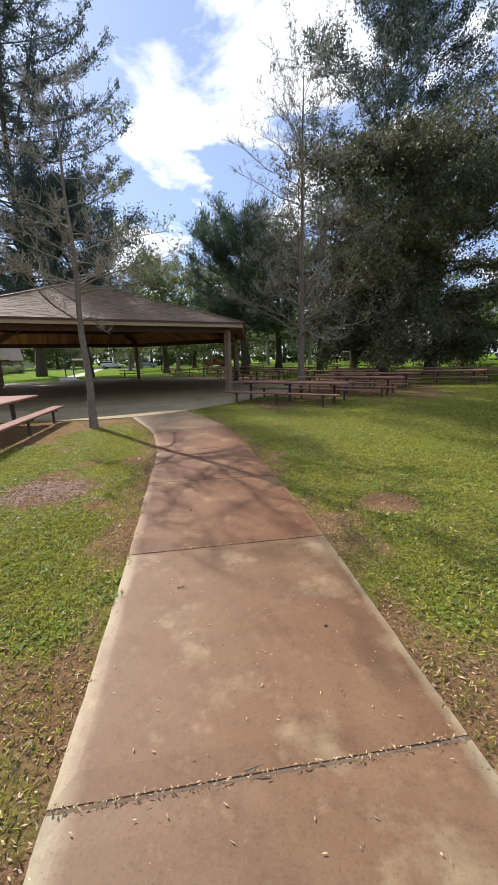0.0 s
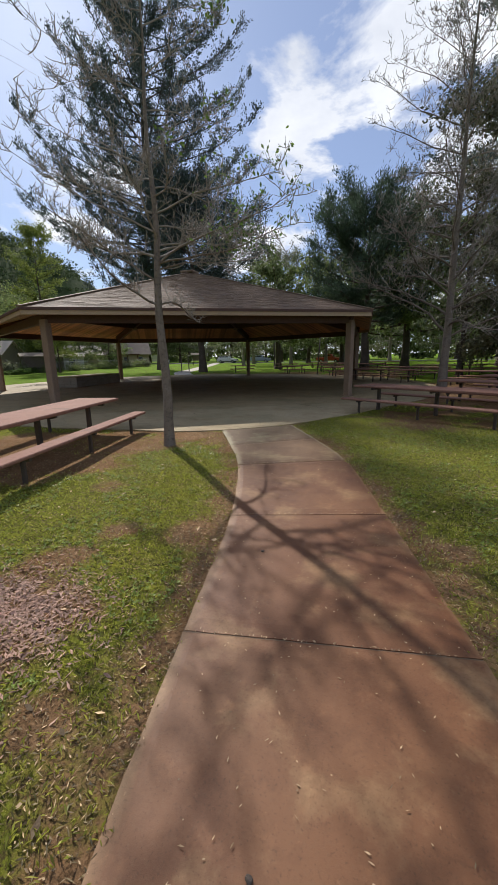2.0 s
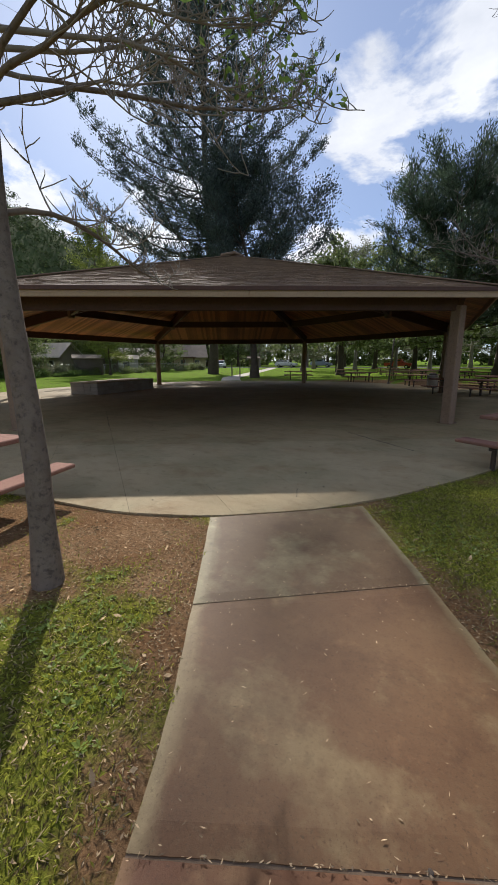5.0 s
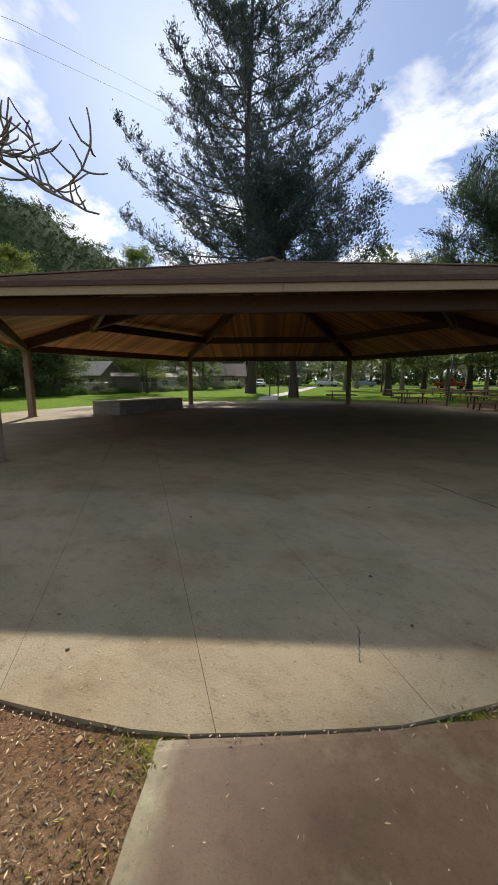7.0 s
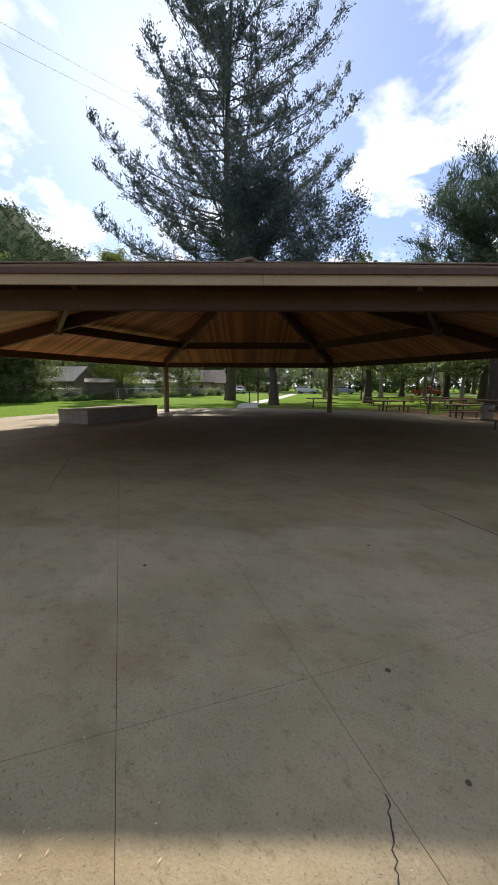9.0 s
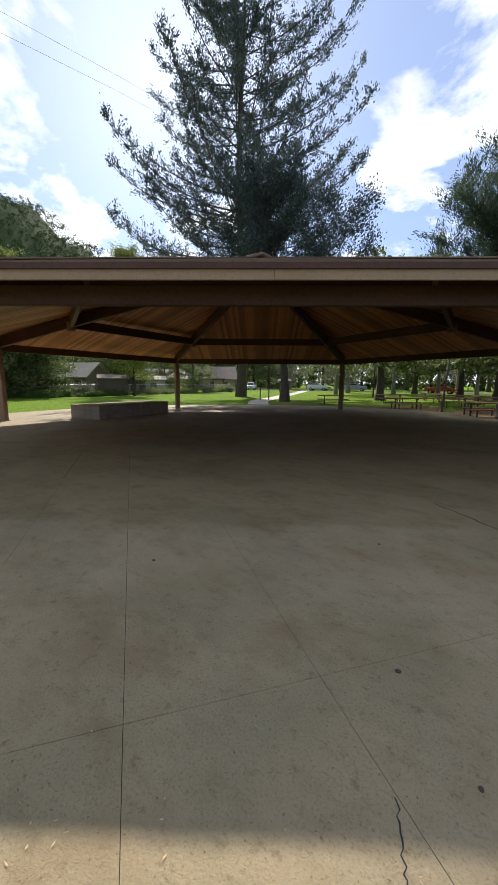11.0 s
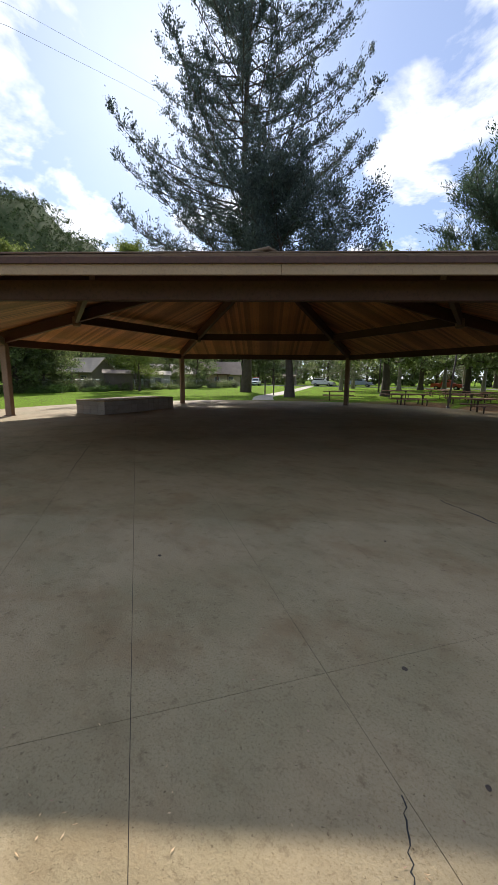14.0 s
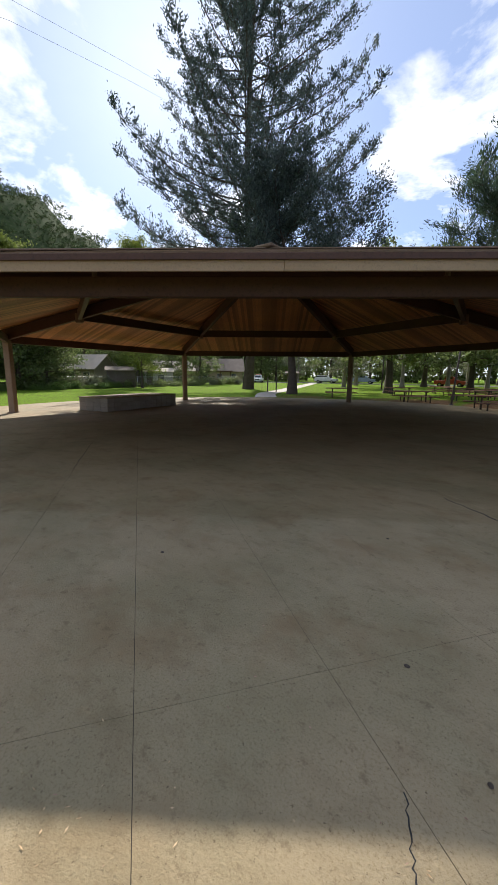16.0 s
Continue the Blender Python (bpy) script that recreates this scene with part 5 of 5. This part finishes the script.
# ---- hill ----
V, F = [], []
na, nr = 120, 26
for i in range(na + 1):
    az = radians(118 + 130 * i / na)
    e = max(0.0, min(1.0, (math.degrees(az) - 118) / 42))
    crest = 330 * math.tan(radians(2 + 20.8 * e ** 0.9))
    for j in range(nr + 1):
        f = j / nr
        r = 130 + 330 * f
        z = crest * (math.sin(min(1.0, f / 0.66) * math.pi / 2) ** 1.5) * (1 - max(0, f - 0.66) * 1.2) - 2
        z += (noise.noise(Vector((az * 14, f * 6, 0))) * 9 + noise.noise(Vector((az * 50, f * 22, 3))) * 4) * min(1, f * 4)
        V.append((-3 + r * math.cos(az), 10 + r * math.sin(az), z))
for i in range(na):
    for j in range(nr):
        a = i * (nr + 1) + j
        F.append((a, a + nr + 1, a + nr + 2, a + 1))
hill = tagged(new("hill", mesh_of("hill", V, F, [M["leaf_hill"]], True)), "green scrub-covered hillside beyond the houses", "hill", kind="structure")
pts = []
rng = random.Random(77)
for _ in range(9000):
    i, j = rng.randint(16, 50), rng.randint(3, 19)
    p = Vector(V[i * (nr + 1) + j])
    pts.append((p.x + rng.uniform(-9, 9), p.y + rng.uniform(-9, 9), p.z + rng.uniform(0.0, 1.0), rng.uniform(0.6, 1.8)))
pts = np.array(pts)
pick = np.repeat(np.arange(len(pts)), 13)
pos = pts[pick, :3] + np.random.normal(size=(len(pick), 3)) * pts[pick, 3:4] * np.array([0.6, 0.6, 0.45])
tagged(new("hill_scrub", quads_mesh("hill_scrub", leaf_quads(pos, 0.85, 0.65), M["scrub_leaf"])), "dense green scrub and bushes covering the hillside", "shrubs", kind="stuff")


# ---- trees farther off ----
def scatter(src, rows, label, group):
    for x, y, s, r in rows:
        tagged(copy_thing(src, pose(x, y, -0.05, 0, 0, r) @ Matrix.Diagonal((s, s, s * (0.9 + 0.2 * ((x * 7.3 + y) % 1)), 1))), label, "tree", group)


mid = leafy_tree("shade_tree", (-14.3, 49.2, -0.05), 11.5, 0.42, 3.6, 6.5, 51, "leaf_mid", 8500, 0.42, "round", 26, 0.15, twiggy=False, label="broad shade tree over picnic tables on the lawn", clump=1.2, slim=0.5, spare=0.35, group="shade trees")
scatter(mid, [(-9.2, 69.5, 1.0, 40), (-17.3, 80.3, 1.1, 100), (0.6, 49.3, 1.15, 10), (-4.5, 60.0, 1.2, 200), (11.5, 56.3, 1.3, 250), (22.5, 70.1, 1.3, 70), (-30.0, 104.0, 1.0, 20), (-46, 106, 1.1, 140), (-62, 104, 1.0, 290), (-75, 96, 1.2, 60), (32, 44, 1.2, 33), (40, 60, 1.3, 120),
              (-70, 108, 1.1, 12), (-8, 112, 1.2, 300), (14, 116, 1.2, 80), (34, 110, 1.3, 170), (58, 96, 1.4, 260), (64, 70, 1.4, 310), (24, 26, 1.3, 200)],
        "broad green shade tree in the park", "shade trees")
pale = leafy_tree("pale_tree", (-25.6, 65.4, -0.05), 10.0, 0.3, 2.2, 4.6, 61, "leaf_pale", 9000, 0.24, "round", 26, 0.35, bark="twig", label="pale grey half-leafed tree by the park road", clump=1.1, slim=0.45, spare=0.3, group="pale trees")
tall_pale = leafy_tree("pale_tree", (-24.0, 81.8, -0.05), 21.5, 0.35, 5.0, 6.0, 63, "leaf_pale", 10000, 0.28, "round", 34, 0.7, bark="twig", label="tall pale half-leafed tree beyond the park road", clump=1.1, slim=0.45, spare=0.4, group="pale trees")
scatter(tall_pale, [(-19.0, 73.0, 0.9, 110), (-28.5, 78.2, 0.95, 220), (-13.0, 76.0, 0.9, 300), (-8.0, 80.0, 0.85, 30)], "tall pale half-leafed tree in the distance", "pale trees")
scatter(pale, [(-37.8, 98.4, 1.0, 10), (-12, 92, 1.4, 80), (-2, 96, 1.4, 150), (-52, 99, 1.0, 70), (8, 92, 1.6, 200), (20, 100, 1.5, 20), (30, 86, 1.4, 100), (40, 88, 1.4, 50)],
        "pale grey half-leafed tree in the distance", "pale trees")
dark = leafy_tree("garden_tree", (-43.5, 22.5, -0.05), 9.5, 0.3, 1.0, 4.6, 71, "leaf_mid", 8500, 0.36, "round", 30, 0.1, twiggy=False, label="dense dark garden tree by the fence", clump=1.1, slim=0.5, group="garden trees")
scatter(dark, [(-45.0, 27.5, 0.85, 50), (-52.0, 31.0, 1.2, 140), (-50.0, 18.0, 1.3, 230), (-46.0, 10.0, 1.4, 310), (-64.0, 46.0, 1.3, 20), (-57.0, 52.0, 1.0, 90), (-68.0, 60.0, 1.4, 180), (-72.0, 72.0, 1.5, 270), (-70.0, 84.0, 1.3, 45), (-60, 24, 1.3, 75), (-38, 6, 1.2, 10), (-32, -2, 1.3, 200), (-72, 38, 1.2, 99), (-50.5, 60, 0.9, 14), (-45.5, 30.5, 0.72, 120), (-47.5, 32.6, 0.8, 200), (-46.8, 25.0, 1.0, 10), (-52.5, 47.0, 0.62, 70), (-54.0, 56.5, 0.7, 33)],
        "dense green tree behind the garden fence", "garden trees")
fresh = leafy_tree("green_tree", (-40.7, 39.5, -0.05), 5.4, 0.16, 2.2, 2.6, 81, "leaf_yellow", 7000, 0.20, "round", 18, 0.2, label="small tree with fresh yellow-green leaves by the fence", clump=0.8, slim=0.5, spare=0.2, group="fresh green trees")
tall_fresh = leafy_tree("green_tree", (-60.3, 33.6, -0.05), 19.0, 0.25, 3.0, 4.0, 83, "leaf_yellow", 13000, 0.28, "round", 30, 0.3, label="tree with bright yellow-green spring leaves behind the houses", clump=1.0, slim=0.5, spare=0.2, group="fresh green trees")
scatter(tall_fresh, [(-66.0, 38.2, 0.95, 150), (-50.5, 46.5, 1.0, 240)], "tree with fresh yellow-green leaves", "fresh green trees")
scatter(fresh, [(19.4, 45.8, 0.75, 100), (29.0, 58.0, 1.1, 200)], "tree with fresh yellow-green leaves", "fresh green trees")


row = []
r_ = random.Random(12)
for k in range(40):
    az = radians(42 + 118 * k / 39)
    d = r_.uniform(118, 150)
    row.append((-3 + d * math.cos(az), 10 + d * math.sin(az), r_.uniform(0.9, 1.5), r_.uniform(0, 360)))
far = leafy_tree("far_tree", (-100.0, 60.0, -0.05), 12.0, 0.4, 0.8, 6.5, 91, "leaf_mid", 3400, 0.8, "round", 22, 0.0, twiggy=False, label="dense tree in the far treeline", clump=1.5, slim=0.6, group="far trees")
scatter(far, row, "dense tree in the far treeline", "far trees")


def shrub(at, size, seed, leaf, n, label):
    """A low bush: many short stems and leaf clumps."""
    rng = random.Random(seed)
    V, F, C = [], [], []
    for i in range(16):
        az, ln = i * 2.4, size * rng.uniform(0.6, 1.0)
        lp = limb_path(Vector((0, 0, 0)), Vector((math.cos(az) * 0.8, math.sin(az) * 0.8, rng.uniform(0.5, 1.3))), ln, 4, rng, 0.2, 0.05)
        tube(V, F, lp, taper(0.02, 0.006, 5), 4)
        C += [tuple(p) for p in lp[1:]]
    C = np.array(C)
    pos = C[np.random.randint(0, len(C), n)] + np.random.normal(size=(n, 3)) * size * 0.16
    pos[:, 2] = np.abs(pos[:, 2])
    ob = new("shrub")
    ob.matrix_basis = Matrix.Translation(at)
    part("stems", mesh_of("stems", V, F, [M["bark_dark"]]), M["bark_dark"], ob)
    part("foliage", quads_mesh("foliage", leaf_quads(pos, 0.14, 0.07, 0.3), M[leaf]), M[leaf], ob)
    return tagged(ob, label, "shrub", "garden shrubs")


sh1 = shrub((-44.6, 33.0, -0.05), 1.3, 5, "leaf_mid", 1800, "green garden shrub in front of a fence")
sh2 = shrub((-44.0, 35.0, -0.05), 1.1, 6, "leaf_pale", 1500, "pale grey-green flowering shrub by a fence")
sh3 = shrub((-43.0, 31.0, -0.05), 0.9, 7, "leaf_fresh", 1500, "bright green leafy garden plant in front of the fence")
rng = random.Random(19)
for k in range(22):
    s = rng.uniform(0.5, 1.1)
    copy_thing(sh3, pose(-42.6 + rng.uniform(-1.4, 1.4), 24 + 14 * k / 21 + rng.uniform(-0.4, 0.4), -0.05, 0, 0, rng.uniform(0, 360)) @ Matrix.Diagonal((s, s, s, 1)))
rng = random.Random(9)
for k in range(34):
    src = sh1 if rng.random() < 0.6 else sh2
    y = 13 + 52 * k / 33 + rng.uniform(-0.6, 0.6)
    x = -45.2 + rng.uniform(-0.4, 1.6) - max(0, y - 48) * 0.12
    s = rng.uniform(0.6, 1.35)
    copy_thing(src, pose(x, y, -0.05, 0, 0, rng.uniform(0, 360)) @ Matrix.Diagonal((s, s, s, 1)))


# ---- near grass, weeds, leaf litter ----
def lawn_points(n, x0, x1, y0, y1, keep):
    out = []
    rng = np.random.default_rng(4)
    while len(out) < n:
        for x, y in zip(rng.uniform(x0, x1, 4000), rng.uniform(y0, y1, 4000)):
            if keep(x, y):
                out.append((x, y))
                if len(out) >= n:
                    break
    return np.array(out)


bare_grid = {}


def bare_fast(x, y):
    """Bareness on a 12 cm grid."""
    k = (int(math.floor(x / 0.12)), int(math.floor(y / 0.12)))
    if k not in bare_grid:
        cx, cy = (k[0] + 0.5) * 0.12, (k[1] + 0.5) * 0.12
        bare_grid[k] = 2.0 if in_path(cx, cy) or in_slab(cx, cy) else bareness(cx, cy)
    return bare_grid[k]


dice = random.Random(15)


def near_path(x, y):
    return min(abs(x - (0.7 - 0.28 * y)), 9.0)


def grassy(x, y):
    b = bare_fast(x, y)
    if b > 1 or dice.random() > 1.15 - 1.35 * b:
        return False
    return dice.random() < (1.0 if near_path(x, y) < 2.0 else 0.4 if near_path(x, y) < 4.5 else 0.14)


def heights(P):
    return np.array([ground_z(x, y) for x, y in P])


def blades(P, length, width, spreadv):
    n = len(P)
    base = np.column_stack([P, heights(P)])
    d = np.random.normal(0, spreadv, (n, 3))
    d[:, 2] = 1.0
    d /= np.linalg.norm(d, axis=1, keepdims=True)
    s = np.cross(d, spread(n))
    s /= np.linalg.norm(s, axis=1, keepdims=True) + 1e-6
    L = length * np.random.uniform(0.45, 1.3, (n, 1))
    W = width * np.random.uniform(0.7, 1.3, (n, 1))
    tip = base + d * L
    tip[:, 2] -= L[:, 0] * 0.15
    mid = base + d * L * 0.55
    return np.stack([base, mid + s * W, tip, mid - s * W], axis=1)


P = lawn_points(185000, -9.5, 6.5, -1.9, 13.5, grassy)
tagged(new("grass", quads_mesh("grass", blades(P, 0.044, 0.0040, 0.9), M["grass"])), "short patchy mown grass beside the path", "grass", kind="stuff")
P = lawn_points(40000, -12.0, 16.0, 4.0, 22.0, lambda x, y: near_path(x, y) > 3 and bare_fast(x, y) < 0.45)
tagged(new("grass", quads_mesh("grass", blades(P, 0.06, 0.010, 0.8), M["grass"])), "short mown lawn grass farther from the path", "grass", kind="stuff")


P = lawn_points(60000, -8.5, 5.5, -1.9, 12.0, lambda x, y: bare_fast(x, y) < 0.95 and (near_path(x, y) < 2.8 or dice.random() < 0.3))
tagged(new("thatch", quads_mesh("thatch", blades(P, 0.040, 0.0036, 2.2), M["thatch"])), "dry straw-coloured thatch lying between the grass blades", "thatch", kind="stuff")


def rosettes(P, k, length, width):
    """Low broad-leaved weeds: k leaves round each point."""
    base = np.repeat(np.column_stack([P, heights(P) + 0.004]), k, axis=0)
    n = len(base)
    a = np.random.uniform(0, 2 * math.pi, n)
    d = np.column_stack([np.cos(a), np.sin(a), np.random.uniform(0.15, 0.8, n)])
    s = np.column_stack([-np.sin(a), np.cos(a), np.random.uniform(-0.3, 0.3, n)])
    L = length * np.random.uniform(0.5, 1.3, (n, 1))
    W = width * np.random.uniform(0.7, 1.3, (n, 1))
    return np.stack([base, base + d * L * 0.6 + s * W, base + d * L, base + d * L * 0.6 - s * W], axis=1)


P = lawn_points(9000, -7.0, 6.0, -1.8, 11.0, lambda x, y: bare_fast(x, y) < 0.45 and noise.noise(Vector((x * 1.3, y * 1.3, 20))) > -0.05 and near_path(x, y) < 5)
tagged(new("weeds", quads_mesh("weeds", rosettes(P, 6, 0.030, 0.007), M["weed"])), "low broad-leaved green weeds in the lawn", "weeds", kind="stuff")


def litter(P, length, width, lift):
    c = np.column_stack([P, heights(P) + lift])
    n = len(c)
    a = np.random.uniform(0, 2 * math.pi, n)
    d = np.column_stack([np.cos(a), np.sin(a), np.random.normal(0, 0.28, n)])
    s = np.column_stack([-np.sin(a), np.cos(a), np.random.normal(0, 0.35, n)])
    L = length * np.random.uniform(0.4, 1.4, (n, 1))
    W = width * np.random.uniform(0.6, 1.4, (n, 1))
    return np.stack([c - d * L / 2, c + s * W / 2 - d * L * 0.08, c + d * L / 2, c - s * W / 2 + d * L * 0.06], axis=1)


P = lawn_points(32000, -8.0, 5.5, -1.9, 12.0, lambda x, y: bare_fast(x, y) < 1.5 and dice.random() < 0.2 + 0.4 * bare_fast(x, y) and (near_path(x, y) < 2.4 or dice.random() < 0.35))
tagged(new("leaf_litter", quads_mesh("leaf_litter", litter(P, 0.024, 0.0065, 0.006), M["dry_leaf"])), "scattered dry brown leaves and bark bits on soil", "leaf litter", kind="stuff")
P = lawn_points(900, -8.0, 5.5, -1.9, 12.0, lambda x, y: bare_fast(x, y) < 1.5 and near_path(x, y) < 4)
tagged(new("fallen_leaves", quads_mesh("fallen_leaves", litter(P, 0.058, 0.024, 0.012), M["dry_leaf"])), "larger curled tan fallen leaves on the lawn", "leaf litter", kind="stuff")
# mulch patch
P = np.random.normal(0, 1, (3600, 2)) * np.array([0.34, 0.30]) + np.array([-2.38, 3.62])
P = np.array([p for p in P if noise.noise(Vector((p[0] * 4, p[1] * 4, 1))) > -0.35])
tagged(new("mulch_patch", quads_mesh("mulch_patch", litter(P, 0.05, 0.013, 0.010), M["chips"])), "patch of red-brown wood chips in the lawn", "mulch", kind="stuff")


# bits lying on the paving
def on_paving(n, seed, x0, x1, y0, y1, slab_too=True):
    r = np.random.default_rng(seed)
    out = []
    while len(out) < n:
        x, y = r.uniform(x0, x1), r.uniform(y0, y1)
        if in_path(x, y) or (slab_too and in_slab(x, y, -0.05)):
            out.append((x, y))
    return np.array(out)


P = on_paving(1100, 3, -4.5, 2.5, -1.8, 11.0)
q = litter(P, 0.020, 0.005, 0.0)
q[:, :, 2] = 0.004 + np.abs(np.random.normal(0, 0.002, q.shape[:2]))
tagged(new("path_litter", quads_mesh("path_litter", q, M["dry_leaf"])), "tiny dry leaf bits lying on the concrete path", "leaf litter", kind="stuff")
P = on_paving(420, 5, -8.5, -0.5, 9.2, 17.0)
q = litter(P, 0.016, 0.006, 0.0)
q[:, :, 2] = 0.003 + np.abs(np.random.normal(0, 0.002, q.shape[:2]))
tagged(new("floor_litter", quads_mesh("floor_litter", q, M["chips"])), "tiny dark bits scattered on the pavilion floor", "leaf litter", kind="stuff")
# along the joints of the path
J = []
for s in range(1, len(LEFT) - 1):
    n = 220 if s == 3 else 80
    t = np.random.uniform(0, 1, (n, 1))
    p = np.array(LEFT[s]) * (1 - t) + np.array(RIGHT[s]) * t + np.random.normal(0, 0.008 if s == 3 else 0.004, (n, 2))
    J.append(p)
P = np.concatenate(J)
q = litter(P, 0.018, 0.005, 0.0)
q[:, :, 2] = 0.001 + np.abs(np.random.normal(0, 0.004, q.shape[:2]))
tagged(new("joint_litter", quads_mesh("joint_litter", q, M["dry_leaf"])), "dry leaf bits and twigs caught in the path joints", "leaf litter", kind="stuff")
t = np.random.uniform(-95, -46, 420)
P = np.array([(CX + (slab_radius(a_) + 0.012 + d_) * math.cos(radians(a_)), CY + (slab_radius(a_) + 0.012 + d_) * math.sin(radians(a_))) for a_, d_ in zip(t, np.abs(np.random.normal(0, 0.02, 420)))])
q = litter(P, 0.024, 0.007, 0.0)
q[:, :, 2] = 0.002 + np.abs(np.random.normal(0, 0.006, q.shape[:2]))
tagged(new("rim_litter", quads_mesh("rim_litter", q, M["dry_leaf"])), "dry leaves gathered along the slab edge", "leaf litter", kind="stuff")
# seed pods and twigs
rng = random.Random(30)
pod = bmesh.new()
bmesh.ops.create_icosphere(pod, subdivisions=2, radius=0.016)
for v in pod.verts:
    v.co *= 1 + 0.18 * noise.noise(v.co * 90)
    v.co.z *= 0.45
pod_me = bpy.data.meshes.new("seed_pod")
pod.to_mesh(pod_me)
pod.free()
pod_me.materials.append(M["bark_dark"])
for x, y in [(-2.96, 11.43), (-6.10, 12.60), (-4.99, 10.10), (-4.6, 9.95), (-3.4, 11.9), (-5.6, 12.0), (0.88, 1.25), (-1.35, 7.9), (-0.35, 3.0), (-1.0, 5.0), (-4.0, 13.6), (-7.2, 13.2)]:
    ob = tagged(new("seed_pod", pod_me), "small dark seed pod lying on the concrete", "seed pod", "seed pods")
    s = rng.uniform(0.5, 0.9)
    ob.matrix_basis = pose(x, y, 0.006 * s, 0, 0, rng.uniform(0, 360)) @ Matrix.Diagonal((s * 1.3, s, s, 1))
for x, y, a, ln in [(0.35, 2.35, 20, 0.07), (-0.1, 1.6, 30, 0.06), (-4.9, 8.7, 15, 0.35), (-3.9, 5.6, 25, 0.30), (0.5, 0.4, 5, 0.07)]:
    V, F = [], []
    r_ = random.Random(int(1000 * (x + 20)))
    tube(V, F, limb_path(Vector((-ln / 2, 0, 0.008)), Vector((1, 0, 0.02)), ln, 5, r_, 0.12), taper(0.0035, 0.002, 6), 5)
    tube(V, F, limb_path(Vector((0, 0, 0.008)), Vector((0.7, 0.6, 0.05)), ln * 0.35, 3, r_, 0.12), taper(0.0025, 0.0015, 4), 4)
    ob = tagged(new("fallen_twig", mesh_of("fallen_twig", V, F, [M["bark_grey"]])), "thin dry broken twig lying on the ground", "twig", "fallen twigs")
    ob.matrix_basis = pose(x, y, 0.0 if in_path(x, y) else ground_z(x, y), 0, 0, a)
# cracks in the slab
rng = random.Random(8)
for a, b, n, thick in (((-3.78, 15.42), (-2.2, 14.2), 26, 1.0), ((-9.28, 13.19), (-11.13, 14.64), 20, 0.45), ((-3.24, 11.2), (-3.12, 10.9), 14, 0.3)):
    V, F = [], []
    for k in range(n):
        p = Vector((*a, 0)).lerp(Vector((*b, 0)), k / (n - 1)) + Vector((rng.gauss(0, 0.012), rng.gauss(0, 0.014), 0)) * thick
        w = (0.004 + 0.006 * rng.random()) * thick
        V += [(p.x - w, p.y - w, 0.0015), (p.x + w, p.y + w, 0.0015)]
    F = [(2 * k, 2 * k + 1, 2 * k + 3, 2 * k + 2) for k in range(n - 1)]
    part("crack", mesh_of("crack", V, F, [M["rubber"]]), M["rubber"], floor, "dark open crack")
